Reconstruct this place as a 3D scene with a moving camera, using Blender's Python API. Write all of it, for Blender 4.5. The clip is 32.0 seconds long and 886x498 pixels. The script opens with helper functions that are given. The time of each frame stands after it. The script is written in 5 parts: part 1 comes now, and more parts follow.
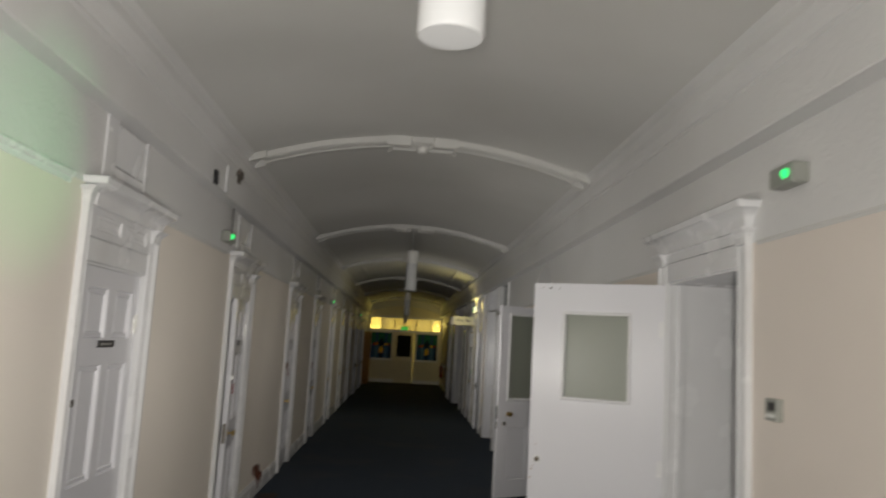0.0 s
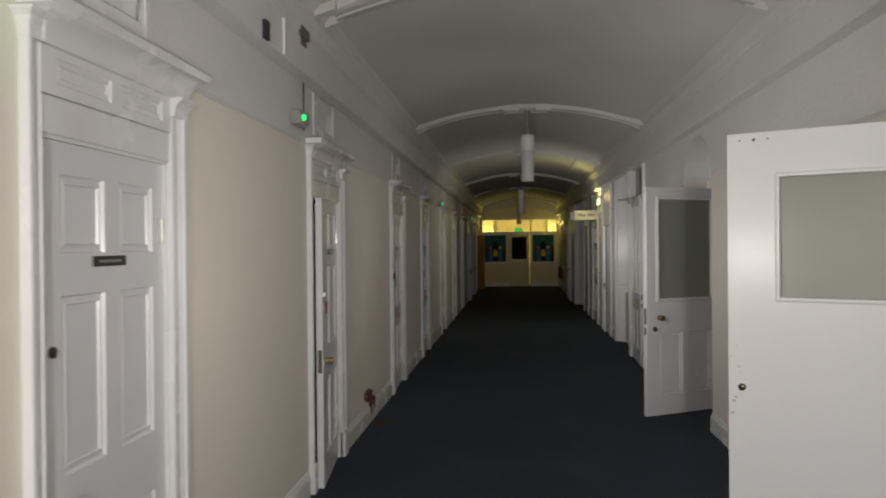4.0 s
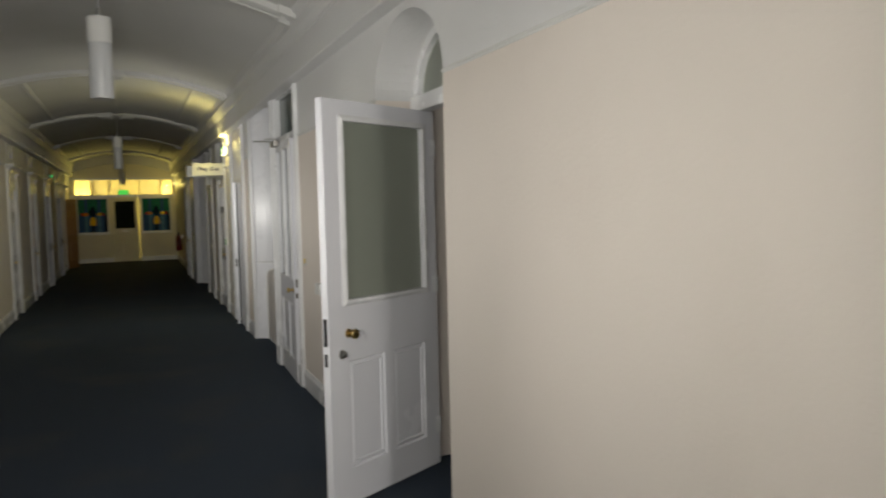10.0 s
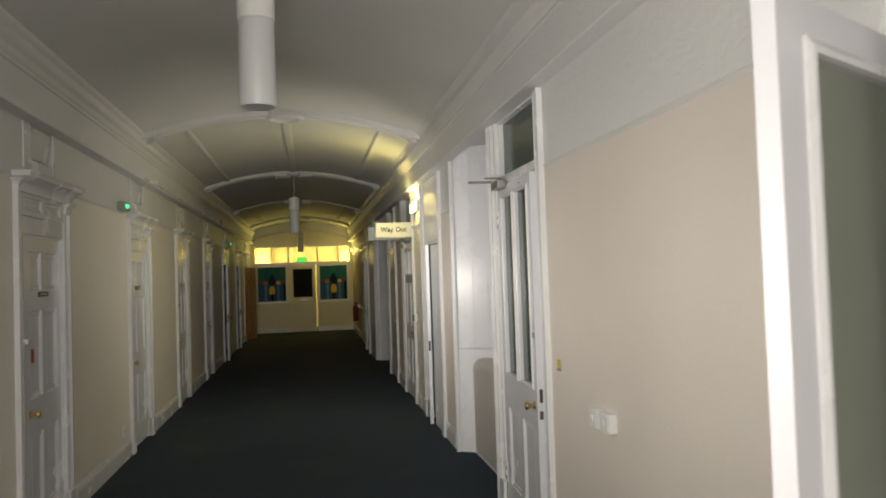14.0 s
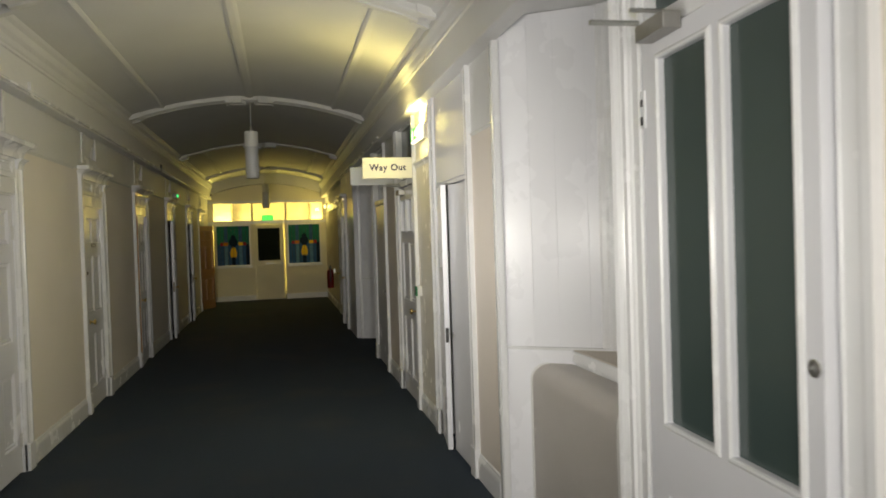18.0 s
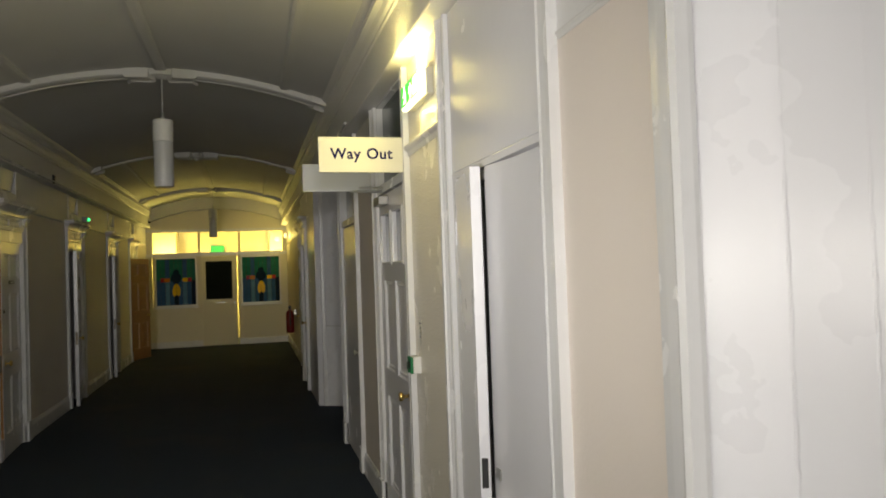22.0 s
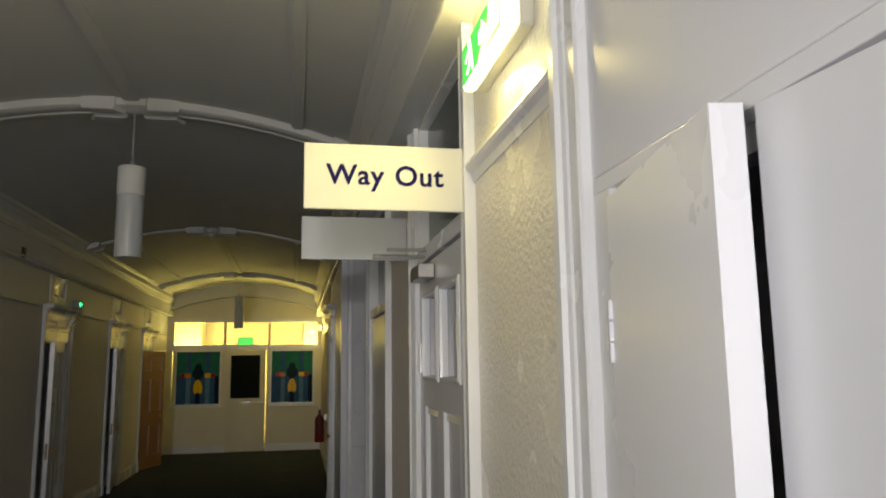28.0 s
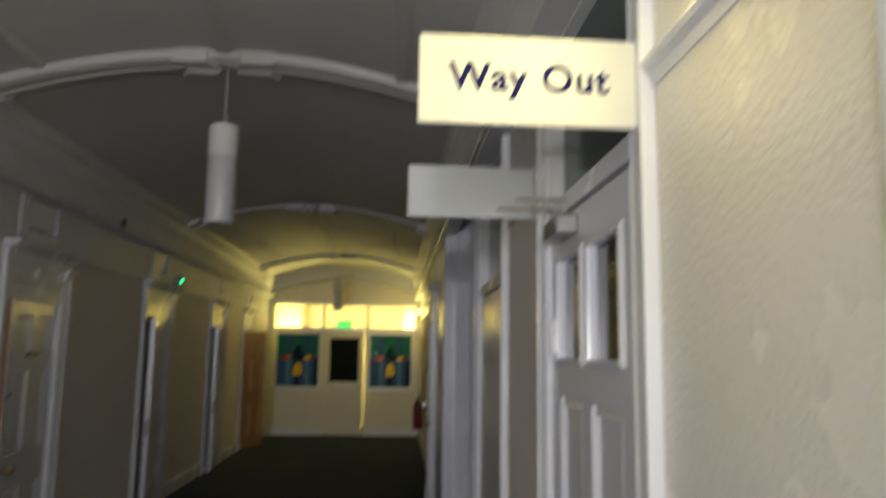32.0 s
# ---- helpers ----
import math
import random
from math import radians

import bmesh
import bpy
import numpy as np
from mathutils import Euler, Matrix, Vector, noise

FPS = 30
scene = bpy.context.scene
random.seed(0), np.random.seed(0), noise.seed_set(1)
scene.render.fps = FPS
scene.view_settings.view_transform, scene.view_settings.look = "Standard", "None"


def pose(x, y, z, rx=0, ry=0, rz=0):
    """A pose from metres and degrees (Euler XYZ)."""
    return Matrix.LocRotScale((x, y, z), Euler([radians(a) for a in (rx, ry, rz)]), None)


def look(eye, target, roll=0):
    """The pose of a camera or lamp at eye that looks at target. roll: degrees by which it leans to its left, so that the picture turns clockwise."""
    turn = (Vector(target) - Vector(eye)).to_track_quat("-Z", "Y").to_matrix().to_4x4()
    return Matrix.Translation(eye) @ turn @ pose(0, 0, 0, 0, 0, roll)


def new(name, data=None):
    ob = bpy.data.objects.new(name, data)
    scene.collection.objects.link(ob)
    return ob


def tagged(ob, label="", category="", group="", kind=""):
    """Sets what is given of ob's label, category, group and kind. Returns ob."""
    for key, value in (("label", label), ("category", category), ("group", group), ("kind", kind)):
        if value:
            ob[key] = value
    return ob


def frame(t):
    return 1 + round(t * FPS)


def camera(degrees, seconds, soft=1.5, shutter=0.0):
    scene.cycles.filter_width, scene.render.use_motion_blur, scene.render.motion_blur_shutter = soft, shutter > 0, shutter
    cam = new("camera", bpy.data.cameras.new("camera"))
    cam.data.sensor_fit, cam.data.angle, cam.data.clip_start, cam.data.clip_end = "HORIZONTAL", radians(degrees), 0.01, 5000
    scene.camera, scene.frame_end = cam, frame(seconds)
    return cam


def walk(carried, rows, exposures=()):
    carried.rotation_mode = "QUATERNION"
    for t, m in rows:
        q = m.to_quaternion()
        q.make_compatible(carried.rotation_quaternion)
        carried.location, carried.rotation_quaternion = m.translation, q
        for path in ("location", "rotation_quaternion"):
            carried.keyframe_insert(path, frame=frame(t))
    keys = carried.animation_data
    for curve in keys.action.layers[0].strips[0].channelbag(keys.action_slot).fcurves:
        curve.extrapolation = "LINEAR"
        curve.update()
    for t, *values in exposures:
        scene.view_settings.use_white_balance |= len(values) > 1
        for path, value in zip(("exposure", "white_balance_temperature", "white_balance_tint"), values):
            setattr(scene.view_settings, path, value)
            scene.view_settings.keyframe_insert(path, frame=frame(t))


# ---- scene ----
cam = camera(61.8, 32.0, soft=1.8, shutter=0.5)
PATH = [
    (0, (-0.199, 1.318, 1.755), (-0.105, 3.299, 2.006), 3.25),
    (0.5, (-0.343, 1.545, 1.74), (-0.456, 3.535, 1.911), 0.5),
    (1, (-0.345, 1.697, 1.748), (-0.794, 3.633, 1.968), -6.4),
    (1.5, (-0.201, 1.924, 1.753), (-0.826, 3.8, 2.051), -7.3),
    (2, (-0.096, 2.054, 1.738), (-0.885, 3.876, 1.975), -5.7),
    (2.5, (-0.184, 2.146, 1.693), (-1.135, 3.904, 1.745), -3.2),
    (3, (-0.259, 2.289, 1.673), (-0.954, 4.164, 1.639), -1.0),
    (3.5, (-0.336, 2.525, 1.708), (-0.692, 4.493, 1.681), -0.6),
    (4, (-0.305, 2.772, 1.699), (-0.497, 4.763, 1.687), -0.5),
    (4.5, (-0.242, 3.032, 1.729), (-0.369, 5.028, 1.714), 0.2),
    (6.5, (-0.3, 4.154, 1.681), (-0.167, 6.143, 1.524), -0.9),
    (7, (-0.281, 4.466, 1.647), (-0.015, 6.438, 1.451), -0.7),
    (7.5, (-0.266, 4.76, 1.668), (0.123, 6.713, 1.48), -1.1),
    (8, (-0.164, 5.073, 1.641), (0.331, 7.003, 1.471), -1.2),
    (8.5, (-0.101, 5.366, 1.682), (0.54, 7.255, 1.526), -0.3),
    (9, (-0.098, 5.702, 1.677), (0.701, 7.531, 1.544), -0.8),
    (9.5, (-0.07, 5.974, 1.688), (0.806, 7.768, 1.561), -1.4),
    (10, (0.016, 6.244, 1.667), (0.792, 8.083, 1.544), -1.3),
    (10.5, (0.064, 6.499, 1.682), (0.603, 8.423, 1.575), -1.3),
    (11, (0.016, 6.821, 1.683), (0.376, 8.787, 1.607), -2.6),
    (11.5, (0.019, 7.124, 1.695), (0.268, 9.108, 1.645), -3.9),
    (12, (0.076, 7.473, 1.694), (0.265, 9.464, 1.665), -3.9),
    (12.5, (0.073, 7.789, 1.697), (0.245, 9.782, 1.695), -2.7),
    (13, (0.015, 8.174, 1.701), (0.271, 10.157, 1.746), -1.9),
    (13.5, (0.025, 8.468, 1.698), (0.352, 10.441, 1.755), -2.0),
    (14, (0.082, 8.837, 1.707), (0.44, 10.804, 1.771), -1.9),
    (14.5, (0.057, 9.171, 1.689), (0.446, 11.131, 1.765), -2.0),
    (16.5, (0.066, 10.518, 1.688), (0.497, 12.47, 1.721), -1.6),
    (17, (0.106, 10.873, 1.658), (0.535, 12.826, 1.655), -1.5),
    (17.5, (0.191, 11.238, 1.671), (0.618, 13.192, 1.641), -1.7),
    (18, (0.184, 11.634, 1.655), (0.613, 13.587, 1.615), -1.8),
    (18.5, (0.223, 12.022, 1.66), (0.659, 13.973, 1.622), -2.0),
    (19, (0.32, 12.418, 1.669), (0.764, 14.368, 1.637), -2.4),
    (19.5, (0.34, 12.779, 1.642), (0.792, 14.727, 1.62), -2.6),
    (20, (0.381, 13.149, 1.67), (0.84, 15.095, 1.664), -2.4),
    (20.5, (0.48, 13.488, 1.661), (0.952, 15.432, 1.667), -2.5),
    (21, (0.526, 13.775, 1.669), (1.011, 15.716, 1.688), -2.4),
    (21.5, (0.511, 14.133, 1.669), (1.009, 16.069, 1.701), -2.3),
    (22, (0.574, 14.471, 1.657), (1.082, 16.405, 1.705), -2.0),
    (22.5, (0.668, 14.795, 1.683), (1.18, 16.727, 1.759), -1.9),
    (23, (0.694, 15.107, 1.67), (1.201, 17.038, 1.791), -1.6),
    (23.5, (0.714, 15.398, 1.705), (1.21, 17.327, 1.886), -1.2),
    (24, (0.781, 15.67, 1.708), (1.262, 17.596, 1.952), -1.3),
    (24.5, (0.821, 15.942, 1.739), (1.285, 17.865, 2.038), -1.3),
    (25, (0.825, 16.192, 1.748), (1.271, 18.111, 2.093), -1.1),
    (25.5, (0.875, 16.331, 1.764), (1.306, 18.249, 2.135), -0.9),
    (27.5, (0.946, 16.392, 1.756), (1.357, 18.319, 2.098), -0.9),
    (28, (0.945, 16.409, 1.75), (1.327, 18.349, 2.055), -0.8),
    (28.5, (0.948, 16.436, 1.73), (1.272, 18.395, 1.974), -0.7),
    (29, (0.969, 16.473, 1.706), (1.216, 18.45, 1.881), -0.5),
    (29.5, (0.965, 16.529, 1.673), (1.128, 18.52, 1.779), -0.3),
    (30, (0.926, 16.63, 1.702), (1.176, 18.606, 1.884), 0.0),
    (30.5, (0.879, 16.736, 1.757), (1.319, 18.643, 2.171), 0.0),
    (31, (0.884, 16.811, 1.794), (1.364, 18.678, 2.328), 0.1),
    (31.5, (0.926, 16.903, 1.793), (1.327, 18.787, 2.332), 0.6),
    (32, (0.918, 17.016, 1.714), (1.043, 18.993, 1.991), 0.9),
]
walk(cam, [(t, look(eye, target, roll)) for t, eye, target, roll in PATH],
     [(0, -0.85, 6700, 10), (1.5, -0.94, 6550, 10), (3, -0.73, 6600, 10), (4, -0.61, 6700, 10), (7, -0.20, 6800, 8), (9, -0.06, 6600, 8), (10, 0.06, 6600, 8), (12, 0.43, 6800, 8), (14, 0.50, 6850, 9),
      (18, 0.77, 6750, 8), (21, 0.75, 6800, 9), (23, 0.69, 6750, 11), (25, 0.81, 6450, 13), (28, 0.74, 6400, 13), (30, 0.85, 6300, 13), (31, 0.78, 6200, 14), (32, 1.02, 5950, 16)])

# ---------------------------------------------------------------- plan
XL, XR = -1.71, 1.455            # plaster faces of the corridor
XC = (XL + XR) / 2
YB, YE = -1.6, 32.66             # back wall, end wall
RAIL_L, RAIL_R = 2.40, 2.315     # picture rails
BAND = 2.78                      # underside of the boxed cornice
SPRING, APEX, HALF = 3.18, 3.465, 1.50
RIBS = (3.05, 7.52, 12.32, 16.83, 21.38, 25.98, 30.62)
LEFT_DOORS = (5.25, 8.19, 11.55, 14.29, 17.20, 19.90, 22.60, 25.42, 28.24, 30.56)
WALL = 0.32

# ---------------------------------------------------------------- light
world = bpy.data.worlds.new("night")
scene.world = world
world.use_nodes = True
sky = world.node_tree.nodes.new("ShaderNodeTexSky")
sky.sky_type = "NISHITA"
sky.sun_disc = False
sky.sun_elevation = radians(-6)
world.node_tree.links.new(sky.outputs[0], world.node_tree.nodes["Background"].inputs[0])
world.node_tree.nodes["Background"].inputs[1].default_value = 0.05


def lamp(name, kind, at, energy, color, target=None, size=0.1, spot=None, blend=1.0, size_y=None, spread=180):
    data = bpy.data.lights.new(name, kind)
    data.energy, data.color = energy, color
    if kind == "AREA":
        data.size, data.spread = size, radians(spread)
        if size_y:
            data.shape, data.size_y = "RECTANGLE", size_y
    else:
        data.shadow_soft_size = size
    if spot:
        data.spot_size, data.spot_blend = radians(spot), blend
    ob = new(name, data)
    ob.matrix_world = look(at, target) if target else Matrix.Translation(at)
    return ob


AMBER = (1.0, 0.785, 0.19)
EXIT_AMBER = (1.0, 0.83, 0.26)
TORCH = (1.0, 0.97, 0.92)
# the walker's torch: it cannot move here, so its beam is kept as still lamps along the line walked,
# first down the corridor and then towards the wall that the walker turns to; x, y, watts, aim, cone
TORCH_ROW = (
    (-0.25, 0.9, 112, 0.15, 2, 180), (-0.35, 2.2, 20, -0.4, 2, 180), (-0.65, 3.4, 7.77, -0.6, 2, 180),
    (-0.60, 4.6, 4.9, 1.0, 1.0, 130), (-0.30, 5.4, 9.25, -0.8, 1.6, 160), (-0.40, 6.8, 9.8, 1.0, 0.8, 130), (-0.30, 8.2, 6.05, 1.0, 0.8, 130), (-0.20, 9.0, 4.66, -0.8, 1.6, 160),
    (-0.20, 9.8, 4.99, 1.0, 0.8, 130), (-0.10, 11.0, 4.04, 1.0, 0.8, 130), (0.0, 12.4, 3.12, 1.0, 0.8, 130), (0.05, 13.6, 2.65, 1.0, 0.8, 130), (0.1, 14.8, 3.09, 1.0, 0.9, 130), (0.2, 15.9, 3.59, 0.8, 1.0, 140),
)
for tx, ty, watts, dx, dy, spread in TORCH_ROW:
    lamp("torch_beam", "AREA", (tx, ty, 1.60), watts, TORCH, (tx + dx, ty + dy, 1.68), 0.10, spread=spread)
lamp("torch_beam", "AREA", (0.62, 16.2, 1.70), 7.6, TORCH, (-0.6, 18.0, 2.62), 0.10, spread=180)
# lit exit box on the wall, and the lit corridor behind the end screen
lamp("exit_box_light", "AREA", (1.375, 18.10, 2.475), 1.5, EXIT_AMBER, (0.75, 18.10, 0.6), 0.08, size_y=0.34)
lamp("exit_box_front_light", "AREA", (1.368, 18.10, 2.55), 3.5, EXIT_AMBER, (-1.6, 17.3, 1.5), 0.10, size_y=0.36)
lamp("exit_box_uplight", "AREA", (1.375, 18.10, 2.635), 8, EXIT_AMBER, (1.30, 18.10, 3.4), 0.06, size_y=0.34)
for x in (XL + 0.40, XR - 0.30):
    lamp("far_corridor_light", "POINT", (x, 33.45, 2.03), 46, AMBER, None, 0.08)
lamp("bulkhead_light", "POINT", (1.28, 31.75, 2.50), 5, AMBER, None, 0.06)
lamp("green_exit_light", "SPOT", (1.30, 4.34, 2.56), 120, (0.10, 1.0, 0.28), (-1.7, 4.25, 2.42), 0.02, 23)


# ---------------------------------------------------------------- materials
def material(name, color, rough=0.5, metal=0.0, vary=0.06, scale=6.0, bump=0.0, bump_scale=60.0, bump_detail=4.0,
             stain=None, stain_scale=1.2, stain_amount=0.25, coat=0.0, emit=None, emit_strength=0.0, transmission=0.0, rough_vary=0.08, spec=0.5, swirl=0.0):
    m = bpy.data.materials.new(name)
    m.use_nodes = True
    nt = m.node_tree
    p = nt.nodes["Principled BSDF"]
    tc = nt.nodes.new("ShaderNodeTexCoord")
    geo = tc.outputs["Object"]
    n1 = nt.nodes.new("ShaderNodeTexNoise")
    n1.inputs["Scale"].default_value, n1.inputs["Detail"].default_value = scale, 5.0
    nt.links.new(geo, n1.inputs["Vector"])
    ramp = nt.nodes.new("ShaderNodeMix")
    ramp.data_type = "RGBA"
    lo = tuple(max(0.0, c * (1 - vary)) for c in color)
    hi = tuple(min(1.0, c * (1 + vary)) for c in color)
    ramp.inputs[6].default_value, ramp.inputs[7].default_value = (*lo, 1), (*hi, 1)
    nt.links.new(n1.outputs["Fac"], ramp.inputs[0])
    out = ramp.outputs[2]
    if stain:
        n2 = nt.nodes.new("ShaderNodeTexNoise")
        n2.inputs["Scale"].default_value, n2.inputs["Detail"].default_value = stain_scale, 7.0
        nt.links.new(geo, n2.inputs["Vector"])
        cr = nt.nodes.new("ShaderNodeMapRange")
        cr.inputs[1].default_value, cr.inputs[2].default_value = 0.52, 0.78
        cr.inputs[3].default_value, cr.inputs[4].default_value = 0.0, stain_amount
        nt.links.new(n2.outputs["Fac"], cr.inputs[0])
        mx = nt.nodes.new("ShaderNodeMix")
        mx.data_type = "RGBA"
        mx.inputs[7].default_value = (*stain, 1)
        nt.links.new(cr.outputs[0], mx.inputs[0])
        nt.links.new(out, mx.inputs[6])
        out = mx.outputs[2]
    nt.links.new(out, p.inputs["Base Color"])
    rr = nt.nodes.new("ShaderNodeMapRange")
    rr.inputs[3].default_value, rr.inputs[4].default_value = max(0.0, rough - rough_vary), min(1.0, rough + rough_vary)
    nt.links.new(n1.outputs["Fac"], rr.inputs[0])
    nt.links.new(rr.outputs[0], p.inputs["Roughness"])
    p.inputs["Metallic"].default_value = metal
    p.inputs["Specular IOR Level"].default_value = spec
    p.inputs["Coat Weight"].default_value = coat
    p.inputs["Transmission Weight"].default_value = transmission
    if emit:
        p.inputs["Emission Color"].default_value, p.inputs["Emission Strength"].default_value = (*emit, 1), emit_strength
    if bump:
        n3 = nt.nodes.new("ShaderNodeTexNoise")
        n3.inputs["Scale"].default_value, n3.inputs["Detail"].default_value = bump_scale, bump_detail
        n3.inputs["Distortion"].default_value = swirl
        nt.links.new(geo, n3.inputs["Vector"])
        b = nt.nodes.new("ShaderNodeBump")
        b.inputs["Strength"].default_value, b.inputs["Distance"].default_value = bump, 0.01
        nt.links.new(n3.outputs["Fac"], b.inputs["Height"])
        nt.links.new(b.outputs["Normal"], p.inputs["Normal"])
    return m


M_WALL = material("beige woodchip paint", (0.70, 0.64, 0.585), 0.62, 0, 0.05, 1.5, 0.16, 60, 6, (0.44, 0.38, 0.32), 0.7, 0.22)
M_CREAM = material("pale cream woodchip paint", (0.76, 0.71, 0.645), 0.6, 0, 0.05, 1.3, 0.16, 60, 6, (0.48, 0.43, 0.36), 0.7, 0.2)
M_ROUGH = material("coarse stippled plaster", (0.80, 0.76, 0.67), 0.26, 0, 0.06, 3.0, 0.5, 62, 3)
M_FRIEZE = material("white embossed wallpaper", (0.66, 0.66, 0.66), 0.42, 0, 0.05, 2.0, 0.42, 11, 2, (0.45, 0.44, 0.42), 0.8, 0.25, swirl=2.2)
M_CEIL = material("off-white ceiling distemper", (0.60, 0.60, 0.585), 0.8, 0, 0.05, 0.9, 0.15, 30, 5, (0.40, 0.39, 0.36), 0.5, 0.3)
M_BOARD = material("thick glossy white paint", (0.79, 0.795, 0.835), 0.275, 0, 0.02, 2.0, 0.14, 9, 3, rough_vary=0.06)
M_GLOSS = material("white gloss paint", (0.69, 0.695, 0.735), 0.26, 0, 0.02, 2.0, 0.06, 14, 3, rough_vary=0.04)
M_TRIM = material("white gloss trim", (0.74, 0.745, 0.76), 0.26, 0, 0.04, 4.0, 0.07, 25, 3, (0.46, 0.43, 0.39), 2.5, 0.22)
M_CARPET = material("navy cord carpet", (0.017, 0.031, 0.053), 0.95, 0, 0.3, 180.0, 0.7, 420, 2, (0.060, 0.058, 0.052), 1.1, 0.5)
M_SCUFF = material("bare scuffed paint", (0.42, 0.36, 0.34), 0.6, 0, 0.3, 60.0)
# brown dirt of the cornice stain; also painted shade behind the vent flaps
M_DIRT_SHADE = material("brown dirt and gap shade", (0.13, 0.11, 0.09), 0.8, 0, 0.4, 40.0, 0.4, 60)
M_GREYP = material("grey-green plastic", (0.30, 0.31, 0.28), 0.45, 0, 0.05, 10.0)
# plaster with the shade of unlit spaces put into its colour
M_UNLIT_SHADE = material("plaster darkened as unlit", (0.28, 0.25, 0.22), 0.8, 0, 0.1, 2.0, 0.2, 40)
M_BRASS = material("worn brass", (0.55, 0.40, 0.16), 0.28, 1.0, 0.2, 40.0, 0, 1)
M_BRONZE = material("tarnished bronze", (0.10, 0.085, 0.065), 0.4, 0.8, 0.3, 40.0)
M_STEEL = material("brushed steel", (0.52, 0.52, 0.50), 0.35, 1.0, 0.15, 50.0, 0, 1)
M_BLACK = material("black plastic", (0.018, 0.018, 0.02), 0.4, 0, 0.2, 20.0)
M_PLATE = material("dark name plate", (0.03, 0.028, 0.028), 0.35, 0, 0.2, 30.0)
M_WHITEP = material("white plastic", (0.72, 0.72, 0.70), 0.4, 0, 0.04, 10.0)
M_DIFF = material("opal diffuser", (0.55, 0.56, 0.57), 0.35, 0, 0.03, 8.0, coat=0.2)
M_FROST = material("frosted glass", (0.31, 0.335, 0.285), 0.34, 0, 0.05, 3.0, 0.04, 120, 2, transmission=0.25)
M_DGLASS = material("dark window glass", (0.012, 0.016, 0.015), 0.0, 0, 0.1, 2.0, rough_vary=0.0, spec=0.0)
M_WGLASS = material("dark night window glass", (0.010, 0.013, 0.012), 0.0, 0, 0.1, 2.0, rough_vary=0.0, spec=1.0)
M_GREENGLASS = material("green-grey reeded glass", (0.05, 0.072, 0.068), 0.16, 0, 0.1, 2.0, 0.05, 30, 2, rough_vary=0.05)
M_WOOD = material("orange varnished wood", (0.32, 0.155, 0.05), 0.35, 0, 0.25, 14.0, 0.1, 40)
M_GREEN = material("green plastic", (0.01, 0.20, 0.07), 0.4, 0, 0.1, 10.0)
M_LED = material("green lit lens", (0.02, 0.5, 0.12), 0.3, 0, 0.05, 10, emit=(0.02, 1.0, 0.22), emit_strength=2.2)
M_EXITLIT = material("lit exit diffuser", (0.8, 0.8, 0.6), 0.4, 0, 0.02, 10, emit=(1.0, 0.93, 0.50), emit_strength=3.0)
M_BULK = material("lit amber lens", (0.8, 0.7, 0.4), 0.4, 0, 0.02, 10, emit=(1.0, 0.82, 0.35), emit_strength=1.0)
M_EXITGREEN = material("lit green exit panel", (0.02, 0.4, 0.05), 0.4, 0, 0.02, 10, emit=(0.08, 0.62, 0.08), emit_strength=0.8)
M_EXITMAN = material("lit white pictogram", (0.8, 0.8, 0.7), 0.4, 0, 0.02, 10, emit=(1.0, 1.0, 0.72), emit_strength=1.6)
M_SIGN = material("cream sign board", (0.64, 0.63, 0.55), 0.35, 0, 0.03, 5.0)
M_NAVY = material("navy lettering", (0.008, 0.008, 0.07), 0.7, 0, 0.1, 10.0, spec=0.1)
M_RED = material("red enamel", (0.19, 0.012, 0.011), 0.3, 0, 0.15, 10.0)
M_SPILL = material("stained carpet", (0.040, 0.026, 0.028), 0.95, 0, 0.4, 160.0, 0.7, 420, 2)
M_RUST = material("rust-red damp stain", (0.115, 0.032, 0.014), 0.75, 0, 0.5, 40.0, 0.5, 60)
M_AMBERWALL = material("cream corridor paint", (0.72, 0.68, 0.56), 0.6, 0, 0.04, 1.2)
M_CLEAR = material("clear glass", (0.9, 0.9, 0.88), 0.04, 0, 0.01, 2.0, transmission=1.0, rough_vary=0.01)
M_YELLOW = material("yellow plastic", (0.62, 0.42, 0.02), 0.4, 0, 0.1, 10.0)
M_SIGNGREY = material("pale grey sign board", (0.60, 0.62, 0.63), 0.3, 0, 0.03, 5.0)
M_SILL = material("dusty beige sill paint", (0.50, 0.44, 0.37), 0.5, 0, 0.08, 6.0, 0.08, 30, 3, (0.34, 0.29, 0.23), 3.0, 0.35)
M_CLOSER = material("worn grey metal", (0.34, 0.33, 0.31), 0.38, 0.8, 0.2, 30.0)
M_PAPER = material("laminated paper", (0.74, 0.73, 0.77), 0.3, 0, 0.02, 6.0)
M_REDINK = material("red ink", (0.45, 0.02, 0.03), 0.4, 0, 0.1, 10.0)
M_ORANGE = material("orange stained glass", (0.50, 0.16, 0.01), 0.2, 0, 0.2, 20.0, spec=0.03)
M_YGLASS = material("yellow stained glass", (0.78, 0.50, 0.02), 0.2, 0, 0.15, 20.0, spec=0.03)
M_RGLASS = material("red stained glass", (0.30, 0.02, 0.02), 0.2, 0, 0.2, 20.0, spec=0.03)
M_BGLASS = material("blue stained glass", (0.035, 0.10, 0.25), 0.0, 0, 0.3, 9.0, rough_vary=0.0, spec=0.012)
M_TGLASS = material("green stained glass", (0.02, 0.15, 0.12), 0.0, 0, 0.3, 9.0, rough_vary=0.0, spec=0.012)
